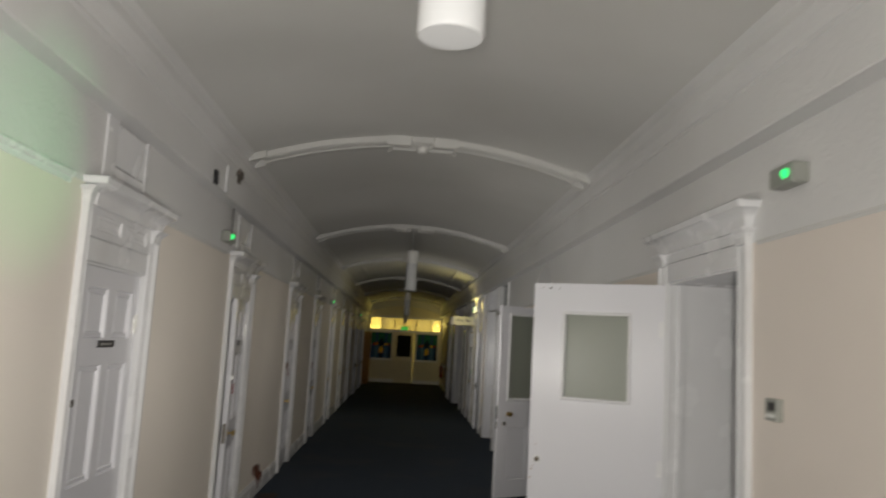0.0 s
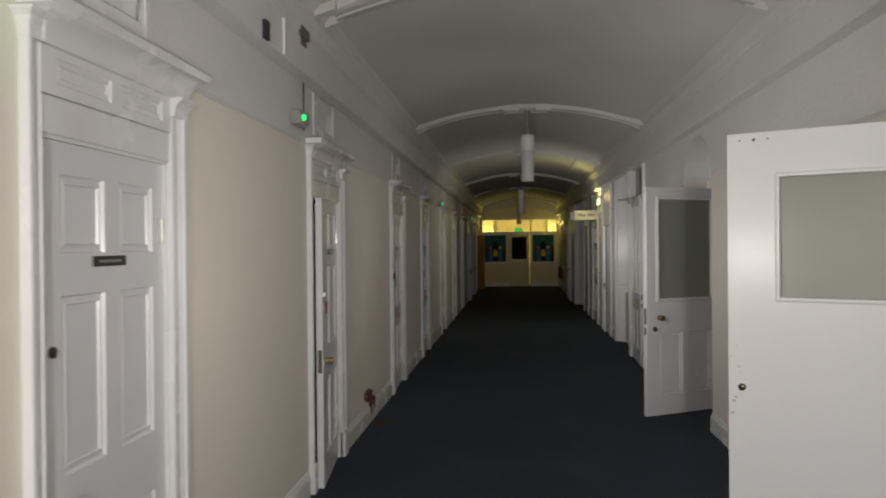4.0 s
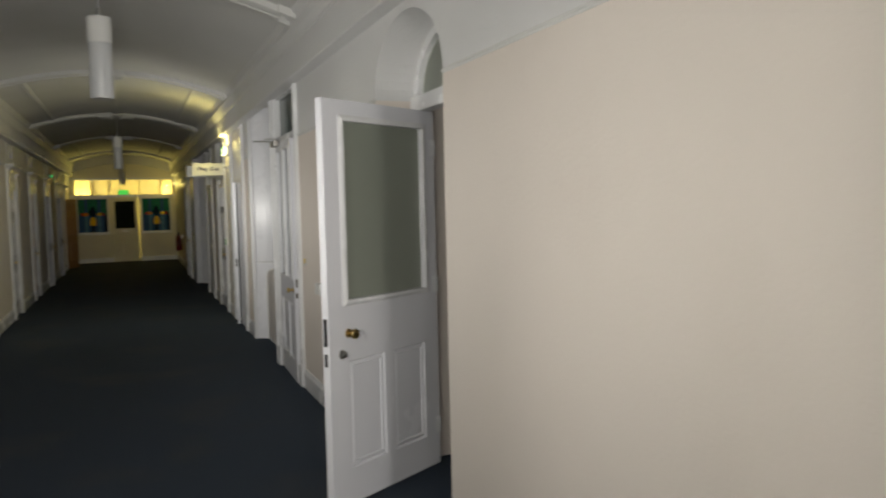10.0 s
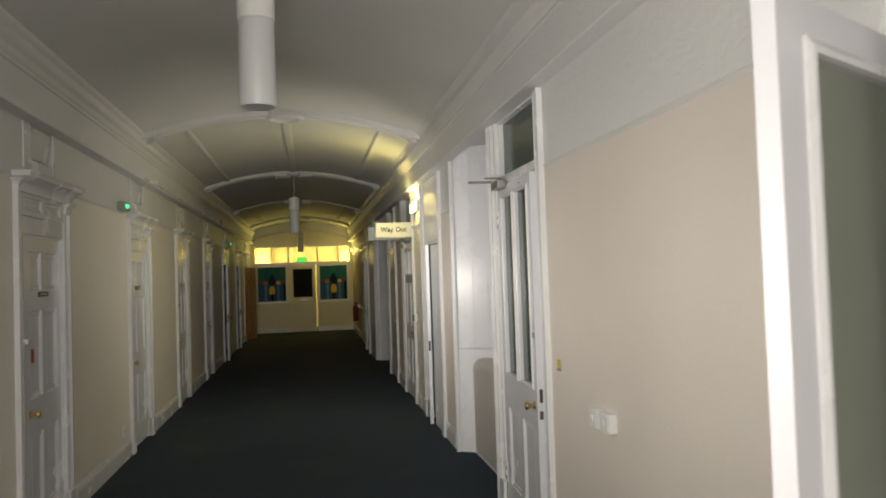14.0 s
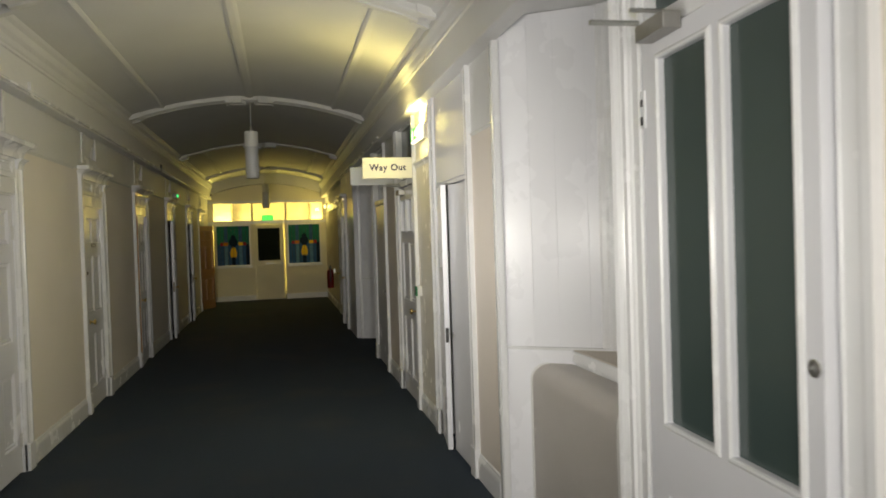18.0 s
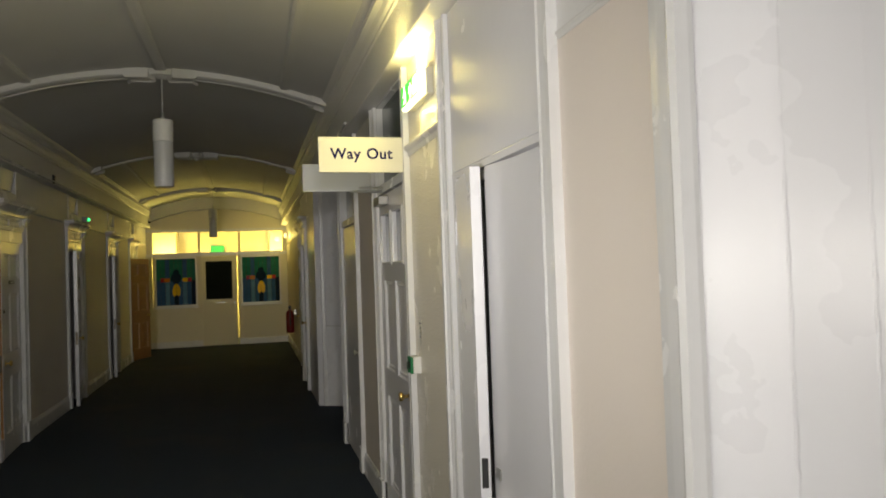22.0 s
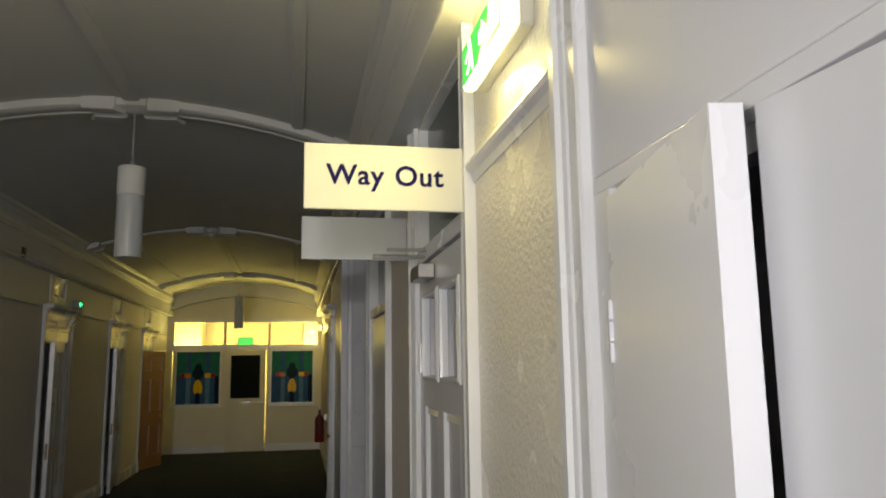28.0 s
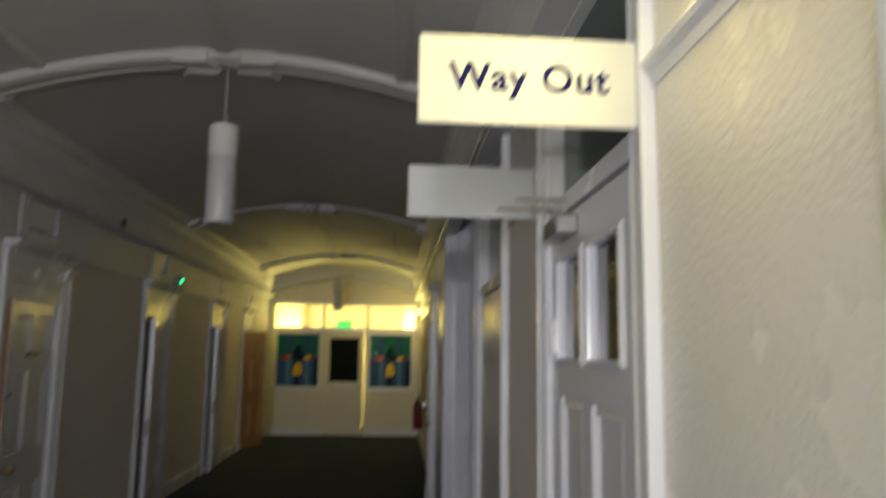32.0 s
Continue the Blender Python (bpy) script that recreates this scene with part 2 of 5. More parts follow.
# blue glass made paler, a reflection streak painted as colour
M_BGLASS_SHEEN = material("blue stained glass, painted sheen", (0.10, 0.22, 0.40), 0.0, 0, 0.4, 9.0, rough_vary=0.0, spec=0.02)
M_DBGLASS = material("dark blue stained glass", (0.010, 0.022, 0.05), 0.0, 0, 0.3, 9.0, rough_vary=0.0, spec=0.012)


def perforated():
    m = material("perforated metal", (0.50, 0.47, 0.45), 0.5, 0.0, 0.05, 5.0)
    nt = m.node_tree
    p = nt.nodes["Principled BSDF"]
    tc = nt.nodes.new("ShaderNodeTexCoord")
    v = nt.nodes.new("ShaderNodeTexVoronoi")
    v.inputs["Scale"].default_value, v.inputs["Randomness"].default_value = 74.0, 0.0
    sep, total, flat = nt.nodes.new("ShaderNodeSeparateXYZ"), nt.nodes.new("ShaderNodeMath"), nt.nodes.new("ShaderNodeCombineXYZ")
    nt.links.new(tc.outputs["Object"], sep.inputs[0])
    nt.links.new(sep.outputs["X"], total.inputs[0])
    nt.links.new(sep.outputs["Z"], total.inputs[1])
    nt.links.new(total.outputs[0], flat.inputs["X"])
    nt.links.new(sep.outputs["Y"], flat.inputs["Y"])
    turn = nt.nodes.new("ShaderNodeMapping")
    turn.inputs["Rotation"].default_value = (0, 0, radians(45))
    nt.links.new(flat.outputs[0], turn.inputs["Vector"])
    v.voronoi_dimensions = "2D"
    nt.links.new(turn.outputs[0], v.inputs["Vector"])
    cr = nt.nodes.new("ShaderNodeMapRange")
    cr.inputs[1].default_value, cr.inputs[2].default_value = 0.34, 0.39
    nt.links.new(v.outputs["Distance"], cr.inputs[0])
    mx = nt.nodes.new("ShaderNodeMix")
    mx.data_type = "RGBA"
    mx.inputs[6].default_value, mx.inputs[7].default_value = (0.02, 0.019, 0.018, 1), (0.84, 0.79, 0.74, 1)
    nt.links.new(cr.outputs[0], mx.inputs[0])
    nt.links.new(mx.outputs[2], p.inputs["Base Color"])
    b = nt.nodes.new("ShaderNodeBump")
    b.inputs["Strength"].default_value, b.inputs["Distance"].default_value = 0.6, 0.003
    nt.links.new(cr.outputs[0], b.inputs["Height"])
    nt.links.new(b.outputs["Normal"], p.inputs["Normal"])
    return m


M_PERF = perforated()


# ---------------------------------------------------------------- mesh helpers
def box(bm, x0, x1, y0, y1, z0, z1):
    v = [bm.verts.new((x, y, z)) for x in (x0, x1) for y in (y0, y1) for z in (z0, z1)]
    for f in ((0, 1, 3, 2), (4, 6, 7, 5), (0, 4, 5, 1), (2, 3, 7, 6), (0, 2, 6, 4), (1, 5, 7, 3)):
        bm.faces.new([v[i] for i in f])
    return bm


def boxes(*rows):
    bm = bmesh.new()
    for r in rows:
        box(bm, *r)
    return bm


def bevelled(bm, width=0.004, segments=2):
    bmesh.ops.remove_doubles(bm, verts=bm.verts, dist=1e-5)
    bmesh.ops.bevel(bm, geom=list(bm.edges), offset=width, segments=segments, affect="EDGES", profile=0.5)
    return bm


def bbox(x0, x1, y0, y1, z0, z1, width=0.004):
    return bevelled(box(bmesh.new(), x0, x1, y0, y1, z0, z1), width)


def loft(bm, rings, closed=True, caps=True):
    """Rings of points, each joined to the next."""
    rows = [[bm.verts.new(p) for p in ring] for ring in rings]
    for a, b in zip(rows, rows[1:]):
        n = len(a)
        for i in range(n if closed else n - 1):
            j = (i + 1) % n
            bm.faces.new((a[i], a[j], b[j], b[i]))
    if caps and closed:
        bm.faces.new(rows[0][::-1])
        bm.faces.new(rows[-1])
    return bm


def rects(bm, levels):
    """A moulded block: levels of z and a rectangle, lofted upwards."""
    return loft(bm, [[(x0, y0, z), (x1, y0, z), (x1, y1, z), (x0, y1, z)] for z, x0, x1, y0, y1 in levels])


def along_y(bm, profile, y0, y1):
    """A profile of x, z drawn along y."""
    return loft(bm, [[(x, y, z) for x, z in profile] for y in (y0, y1)])


def along_z(bm, profile, z0, z1):
    return loft(bm, [[(x, y, z) for x, y in profile] for z in (z0, z1)])


def turned(bm, profile, at=(0, 0, 0), axis="z", n=20):
    """A profile of radius and height spun round an axis."""
    rings = []
    for r, h in profile:
        ring = []
        for k in range(n):
            a = 2 * math.pi * k / n
            u, w = r * math.cos(a), r * math.sin(a)
            p = {"z": (u, w, h), "x": (h, u, w), "y": (w, h, u)}[axis]
            ring.append((p[0] + at[0], p[1] + at[1], p[2] + at[2]))
        rings.append(ring)
    return loft(bm, rings)


def link(name, bm, mat, smooth=False):
    bmesh.ops.recalc_face_normals(bm, faces=bm.faces)
    me = bpy.data.meshes.new(name)
    if smooth:
        for f in bm.faces:
            f.smooth = True
    bm.to_mesh(me)
    bm.free()
    for m in mat if isinstance(mat, (list, tuple)) else (mat,):
        me.materials.append(m)
    if smooth:
        me.set_sharp_from_angle(angle=radians(35))
    return new(name, me)


def part(name, bm, mat, parent, label="", smooth=False):
    ob = link(name, bm, mat, smooth)
    ob.parent = parent
    if label:
        tagged(ob, label)
    return ob


def structure(name, bm, mat, label, category, smooth=False):
    return tagged(link(name, bm, mat, smooth), label, category, "", "structure")


def thing(name, at, label, category, rz=0.0, group="", kind=""):
    ob = new(name)
    ob.empty_display_size = 0.1
    ob.matrix_world = pose(*at, 0, 0, rz)
    return tagged(ob, label, category, group, kind)


def slab(w, h, t, panels=(), holes=(), depth=0.012, bev=0.022):
    """A door leaf: y from 0 to w, z from 0 to h, its faces at x = 0 and x = t, with sunk panels on both faces and through holes.
    panels and holes: rows of y0, y1, z0, z1."""
    bm = bmesh.new()
    ys = sorted({0.0, w, *(v for p in (*panels, *holes) for v in p[:2])})
    zs = sorted({0.0, h, *(v for p in (*panels, *holes) for v in p[2:])})

    def quad(*pts):
        bm.faces.new([bm.verts.new(p) for p in pts])

    for ya, yb in zip(ys, ys[1:]):
        for za, zb in zip(zs, zs[1:]):
            my, mz = (ya + yb) / 2, (za + zb) / 2
            if any(p[0] < my < p[1] and p[2] < mz < p[3] for p in (*panels, *holes)):
                continue
            for x in (0.0, t):
                quad((x, ya, za), (x, yb, za), (x, yb, zb), (x, ya, zb))
    for y0, y1, z0, z1 in panels:
        for x, s in ((0.0, 1), (t, -1)):
            o = [(x, y0, z0), (x, y1, z0), (x, y1, z1), (x, y0, z1)]
            m = [(x + s * depth, y0 + 0.007, z0 + 0.007), (x + s * depth, y1 - 0.007, z0 + 0.007), (x + s * depth, y1 - 0.007, z1 - 0.007), (x + s * depth, y0 + 0.007, z1 - 0.007)]
            b = bev + 0.007
            i = [(x + s * depth * 0.35, y0 + b, z0 + b), (x + s * depth * 0.35, y1 - b, z0 + b), (x + s * depth * 0.35, y1 - b, z1 - b), (x + s * depth * 0.35, y0 + b, z1 - b)]
            b2 = b + 0.004
            c = [(x + s * depth, y0 + b2, z0 + b2), (x + s * depth, y1 - b2, z0 + b2), (x + s * depth, y1 - b2, z1 - b2), (x + s * depth, y0 + b2, z1 - b2)]
            for ra, rb in ((o, m), (m, i), (i, c)):
                for k in range(4):
                    quad(ra[k], ra[(k + 1) % 4], rb[(k + 1) % 4], rb[k])
            quad(*c)
    for y0, y1, z0, z1 in holes:
        r0 = [(0.0, y0, z0), (0.0, y1, z0), (0.0, y1, z1), (0.0, y0, z1)]
        r1 = [(t, *p[1:]) for p in r0]
        for k in range(4):
            quad(r0[k], r0[(k + 1) % 4], r1[(k + 1) % 4], r1[k])
    r0 = [(0.0, 0.0, 0.0), (0.0, w, 0.0), (0.0, w, h), (0.0, 0.0, h)]
    r1 = [(t, *p[1:]) for p in r0]
    for k in range(4):
        quad(r0[k], r0[(k + 1) % 4], r1[(k + 1) % 4], r1[k])
    bmesh.ops.remove_doubles(bm, verts=bm.verts, dist=1e-5)
    return bm


def knob(parent, x, y, z, mat, reach=0.06, r=0.027, out=1):
    """A door knob on a rose, standing out along x."""
    rose = [(0.026, 0.0), (0.026, 0.004), (0.012, 0.008)]
    ball = [(0.009, 0.008), (0.010, reach * 0.5), (r * 0.8, reach * 0.6), (r, reach * 0.78), (r * 0.9, reach * 0.95), (r * 0.45, reach), (0.001, reach + 0.001)]
    part("knob", turned(bmesh.new(), [(a, b * out) for a, b in rose + ball], (x, y, z), "x", 18), mat, parent, "", True)


# ---------------------------------------------------------------- doors with moulded surrounds
CASE_W, OPEN_W, OPEN_H = 0.115, 0.825, 2.045


def casing_profile(w, d):
    """Across y from the opening's edge (0) outwards (w); x is the height off the wall."""
    return [(0.0, 0.0), (0.55 * d, 0.0), (0.70 * d, 0.008), (0.55 * d, 0.016), (0.50 * d, w * 0.55), (0.62 * d, w * 0.60), (0.72 * d, w * 0.72), (d, w * 0.78), (d, w), (0.0, w)]


def surround(door, open_w, open_h, head=0.0, depth=WALL, d=0.034, near=CASE_W):
    """Casings up both sides, a lining through the wall."""
    half = open_w / 2
    for s in (-1, 1):
        wide = near if s < 0 else CASE_W
        part("casing", along_z(bmesh.new(), [(x, s * (half + y)) for x, y in casing_profile(wide, d)], 0.0, open_h + head), M_TRIM, door)
        y0, y1 = sorted((s * half, s * (half + wide + 0.006)))
        part("plinth_block", bbox(0.0, d + 0.008, y0, y1, 0.0, 0.20), M_TRIM, door)
        y0, y1 = sorted((s * (half - 0.012), s * half))
        part("jamb", boxes((-depth, 0.0, y0, y1, 0.0, open_h)), M_TRIM, door)
        y0, y1 = sorted((s * (half - 0.026), s * (half - 0.012)))
        part("door_stop", boxes((-0.09, -0.058, y0, y1, 0.0, open_h - 0.012)), M_TRIM, door)
    part("head_lining", boxes((-depth, 0.0, -half, half, open_h - 0.012, open_h)), M_TRIM, door)


def entablature(door, open_w, open_h, lower=0.025, near=CASE_W, lift=0.0, over=0.03):
    """Head casing, a frieze board with two sunk panels, a moulded cornice."""
    half = open_w / 2 + CASE_W
    dz = open_h - OPEN_H - lower
    part("head_casing", along_y(bmesh.new(), [(x, open_h + y) for x, y in [(0.0, 0.0), (0.010, 0.0), (0.014, 0.004), (0.014, 0.110), (0.010, 0.116), (0.0, 0.116)]], -open_w / 2, open_w / 2), M_TRIM, door)
    z0, z1 = open_h + 0.118, 2.345 + dz
    w = open_w
    bm = slab(w, z1 - z0, 0.020, [(0.07, w / 2 - 0.03, 0.035, z1 - z0 - 0.04), (w / 2 + 0.03, w - 0.07, 0.035, z1 - z0 - 0.04)], (), 0.008, 0.014)
    bmesh.ops.translate(bm, verts=bm.verts, vec=(0.0, -w / 2, z0))
    part("frieze_board", bm, M_TRIM, door)
    for s in (-1, 1):
        wide, up = (near, dz + lift) if s < 0 else (CASE_W, dz)
        inner, outer = open_w / 2, open_w / 2 + wide
        part("upper_casing", along_z(bmesh.new(), [(x, s * (inner + y)) for x, y in casing_profile(wide, 0.034)], open_h, 2.335 + up), M_TRIM, door)
        part("casing_capital", loft(bmesh.new(), [[(0.0, s * inner, z), (p, s * inner, z), (p, s * (outer + p - 0.034), z), (0.0, s * (outer + p - 0.034), z)] for z, p in ((2.255 + up, 0.036), (2.29 + up, 0.040), (2.31 + up, 0.050), (2.325 + up, 0.068), (2.332 + up, 0.072))]), M_TRIM, door)
    lv = [(2.33, 0.040), (2.352, 0.042), (2.375, 0.048), (2.395, 0.058), (2.410, 0.074), (2.420, 0.094), (2.424, 0.106), (2.444, 0.110), (2.452, 0.116), (2.458, 0.112)]
    part("cornice", rects(bmesh.new(), [(z + dz, 0.0, p, -open_w / 2 - near - p + over, half + p - 0.03) for z, p in lv]), M_TRIM, door, "", True)


SIX = [(y0, y1, z0, z1) for y0, y1 in ((0.115, 0.366), (0.462, 0.708)) for z0, z1 in ((0.21, 0.735), (0.965, 1.535), (1.668, 1.92))]


def hinge(leaf, w, z, t):
    part("hinge", boxes((t - 0.002, t + 0.007, w - 0.012, w + 0.004, z, z + 0.10), (t - 0.001, t + 0.003, w - 0.04, w - 0.012, z, z + 0.10)), M_STEEL, leaf)


def panel_door(name, at, rz, ajar, label, furniture, leaf_mat=None, thick=0.045, hand=1):
    """A six-panel door in its surround. Local x points out of the wall; the leaf hangs on the +y side (hand 1) or the -y side and swings out by ajar degrees."""
    door = thing(name, at, label, "door", rz, "", "structure")
    surround(door, OPEN_W, OPEN_H, near=0.076)
    entablature(door, OPEN_W, OPEN_H, near=0.076, lift=0.075, over=0.10)
    w, h = OPEN_W - 0.03, 2.02
    leaf = part("leaf", slab(w, h, thick, SIX), leaf_mat or M_GLOSS, door, "")
    # leaf built with y from its free edge to the hinge; the hinge is at local y = +half
    leaf.matrix_parent_inverse = Matrix.Identity(4)
    leaf.matrix_basis = Matrix.Translation((-0.012, OPEN_W / 2 - 0.014, 0.012)) @ Matrix.Rotation(radians(ajar), 4, "Z") @ Matrix.Translation((-thick, -w, 0))
    if hand < 0:
        leaf.matrix_basis = Matrix.Translation((-0.012, 0.014 - OPEN_W / 2, 0.012)) @ Matrix.Rotation(radians(-ajar), 4, "Z") @ Matrix.Translation((-thick, 0, 0))
    t = thick
    for z in (0.18, 1.70):
        if hand > 0:
            hinge(leaf, w, z, t)
    free = 0.04 if hand > 0 else w - 0.16
    for f in furniture:
        if f == "knob":
            knob(leaf, t, free + 0.06, 0.875, M_BRASS)
            if ajar > 1:
                part("lock_plate", boxes((0.010, t - 0.008, *((-0.002, 0.0) if hand > 0 else (w, w + 0.002)), 0.80, 0.96)), M_BRONZE, leaf)
        elif f == "keyhole":
            part("lock_cylinder", turned(bmesh.new(), [(0.019, 0.0), (0.019, 0.006), (0.013, 0.010), (0.001, 0.011)], (t, 0.065, 1.365), "x", 16), M_BRONZE, leaf, "", True)
        elif f == "plate":
            part("name_plate", bbox(t, t + 0.006, w / 2 - 0.11, w / 2 + 0.10, 1.622, 1.658, 0.002), M_PLATE, leaf)
            part("name_strip", boxes((t + 0.006, t + 0.007, w / 2 - 0.075, w / 2 + 0.065, 1.635, 1.645)), M_STEEL, leaf)
        elif f == "red_tag":
            part("red_tag", bbox(t, t + 0.012, 0.13, 0.155, 1.20, 1.29, 0.003), M_RED, leaf)
            part("bolt", boxes((t, t + 0.014, 0.03, 0.11, 1.33, 1.36)), M_STEEL, leaf)
        elif f == "smear":
            part("brown_smear", turned(bmesh.new(), [(0.045, 0.0), (0.042, 0.010), (0.028, 0.018), (0.001, 0.020)], (t - 0.004, 0.012, 1.33), "x", 18), M_RUST, leaf, "dark red-brown wax smear", True)
        elif f == "bare_edge":
            part("bare_edge", boxes((0.003, t - 0.003, -0.0015, 0.0, 0.002, h - 0.002)), M_WOOD, leaf, "bare brown wooden edge")
        elif f == "rim_lock":
            part("rim_lock", bbox(t, t + 0.025, 0.0, 0.05, 1.26, 1.36, 0.004), M_BLACK, leaf)
    return door


LEFT_KIT = (
    (0.0, ("knob", "keyhole", "plate"), "closed white six-panel door with brass knob and cornice"),
    (6.5, ("knob", "red_tag", "plate"), "white six-panel door standing ajar with red tag"),
    (3.0, ("knob", "smear", "red_tag", "keyhole", "plate"), "white six-panel door barely ajar with brown smear"),
    (2.5, ("knob", "red_tag", "plate"), "white six-panel door barely ajar with brass knob"),
    (0.0, ("knob", "keyhole", "plate"), "closed white six-panel door with moulded cornice"),
    (2.0, ("knob", "keyhole", "plate"), "white six-panel door barely ajar beneath cornice"),
    (4.0, ("knob", "keyhole", "plate", "bare_edge"), "white six-panel door barely ajar with bare wooden edge"),
    (9.0, ("knob", "keyhole"), "white six-panel door ajar showing dark gap"),
    (9.0, ("knob",), "white six-panel door ajar in amber light"),
    (21.0, ("knob",), "orange varnished wooden door standing wide open"),
)
for n, (yc, (ajar, kit, text)) in enumerate(zip(LEFT_DOORS, LEFT_KIT)):
    panel_door(f"door_{n + 1}", (XL, yc, 0), 0, ajar, text, kit, M_WOOD if n == 9 else None, hand=-1 if n == 9 else 1)

# ---------------------------------------------------------------- walls
def wall_strip(x0, x1, y0, y1, z0, z1, openings):
    """A wall along y between z0 and z1 with gaps (y0, y1, bottom, top)."""
    bm = bmesh.new()
    edge = y0
    for a, b, za, zb in sorted(openings):
        if a > edge:
            box(bm, x0, x1, edge, a, z0, z1)
        if za > z0:
            box(bm, x0, x1, a, b, z0, min(za, z1))
        if zb < z1:
            box(bm, x0, x1, a, b, max(zb, z0), z1)
        edge = b
    if edge < y1:
        box(bm, x0, x1, edge, y1, z0, z1)
    bmesh.ops.remove_doubles(bm, verts=bm.verts, dist=1e-5)
    return bm


HO = OPEN_W / 2
left_open = [(y - HO, y + HO, 0.0, OPEN_H) for y in LEFT_DOORS]
vents = [(y - 0.30, y + 0.26, 2.50, BAND) for y in LEFT_DOORS]
structure("wall_left", wall_strip(XL - WALL, XL, YB, YE, 0.0, RAIL_L, left_open), M_CREAM, "beige painted woodchip corridor wall, scuffed", "wall")
structure("wall_left_frieze", wall_strip(XL - WALL, XL, YB, YE, RAIL_L, 3.25, vents), M_FRIEZE, "white embossed paper above the picture rail", "wall")

R_DOORS = {"r0": (4.885, 5.895, 2.21), "r2": (9.61, 10.68, 2.33), "r3": (13.10, 14.03, BAND), "alcove": (14.245, 15.82, BAND + 0.13),
           "cupboard": (16.555, 17.615, BAND), "r5": (18.60, 19.53, BAND), "r6": (20.63, 21.60, BAND), "alcove2": (21.75, 23.70, BAND + 0.13),
           "r7": (25.10, 25.95, 2.05), "r8": (26.95, 27.775, OPEN_H)}
right_open = [(a, b, 0.0, c) for a, b, c in R_DOORS.values()]
structure("wall_right", wall_strip(XR, XR + WALL, YB, YE, 0.0, RAIL_R, right_open), M_WALL, "beige painted corridor wall with rough plaster", "wall")
upper = [(a, b, 0.0, c) if k != "r2" else (a, b, 0.0, BAND) for k, (a, b, c) in R_DOORS.items()]
structure("wall_right_frieze", wall_strip(XR, XR + WALL, YB, YE, RAIL_R, 3.25, upper), M_FRIEZE, "white painted frieze above the picture rail", "wall")

structure("rough_plaster", boxes((XR - 0.004, XR, 17.74, 18.47, 0.17, RAIL_R - 0.03)), M_ROUGH, "coarse stippled beige plaster beneath the exit box", "wall")

structure("rough_plaster_upper", boxes((XR - 0.004, XR, 17.74, 18.47, RAIL_R + 0.02, BAND - 0.002)), M_ROUGH, "cream plaster with brush ridges round the exit box", "wall")

structure("wall_right_pier", wall_strip(XR - 0.092, XR - 0.001, 23.735, 26.11, 0.0, BAND - 0.001, [(25.10, 25.925, 0.0, OPEN_H)]), M_GLOSS, "gloss painted boxing that stands out from the wall", "wall")

# picture rails
def rail(name, x, s, z, gaps, k, mat, start=YB, stop=YE):
    prof = [(0.0, -0.030), (0.006, -0.030), (0.010, -0.012), (0.020, -0.004), (0.024, 0.004), (0.022, 0.012), (0.010, 0.016), (0.0, 0.016)]
    bm = bmesh.new()
    edge = start
    for a, b in sorted(g for g in gaps if start < g[1] and g[0] < stop) + [(stop, stop)]:
        if a > edge:
            along_y(bm, [(x + s * p * k, z + q * k) for p, q in prof], edge, a)
        edge = max(edge, b)
    return structure(name, bm, mat, "slim white moulded picture rail", "moulding")


LEFT_GAPS = [(y - 0.64, y + 0.64) for y in LEFT_DOORS]
RIGHT_GAPS = [(4.72, 6.06), (9.61, 10.68), (12.97, 15.95), (16.43, 17.74), (18.48, 19.66), (20.5, 26.12), (26.80, 27.90)]
rail("picture_rail_left_1", XL, 1, RAIL_L, LEFT_GAPS, 1.2, M_TRIM, YB, 5.25)
rail("picture_rail_left_2", XL, 1, RAIL_L, LEFT_GAPS, 0.5, M_CEIL, 5.25)
rail("picture_rail_right_1", XR, -1, RAIL_R, RIGHT_GAPS, 0.5, M_CEIL, YB, 16.43)
rail("picture_rail_right_2", XR, -1, RAIL_R, RIGHT_GAPS, 1.35, M_TRIM, 16.43, 18.48)
rail("picture_rail_right_3", XR, -1, RAIL_R, RIGHT_GAPS, 0.5, M_CEIL, 18.48)

# baseboards
def baseboard(name, x, s, gaps):
    prof = [(0.0, 0.0), (0.020, 0.0), (0.020, 0.125), (0.016, 0.14), (0.009, 0.152), (0.007, 0.165), (0.0, 0.17)]
    bm = bmesh.new()
    edge = YB
    for a, b in sorted(gaps) + [(YE, YE)]:
        if a > edge:
            along_y(bm, [(x + s * p, q) for p, q in prof], edge, a)
        edge = max(edge, b)
    return structure(name, bm, M_TRIM, "white painted skirting board, dusty and scuffed", "skirting")


SO = HO + CASE_W + 0.006
baseboard("baseboard_left", XL, 1, [(y - SO, y + SO) for y in LEFT_DOORS])
baseboard("baseboard_right", XR, -1, [(4.77, 6.01), (9.61, 10.68), (12.98, 15.93), (16.44, 17.73), (18.48, 19.65), (20.515, 26.12), (26.83, 27.89)])

# floor
structure("floor", boxes((-4.4, 4.4, YB - 0.3, YE + 11.5, -0.12, 0.0)), M_CARPET, "dark navy cord carpet, worn and dusty", "floor")

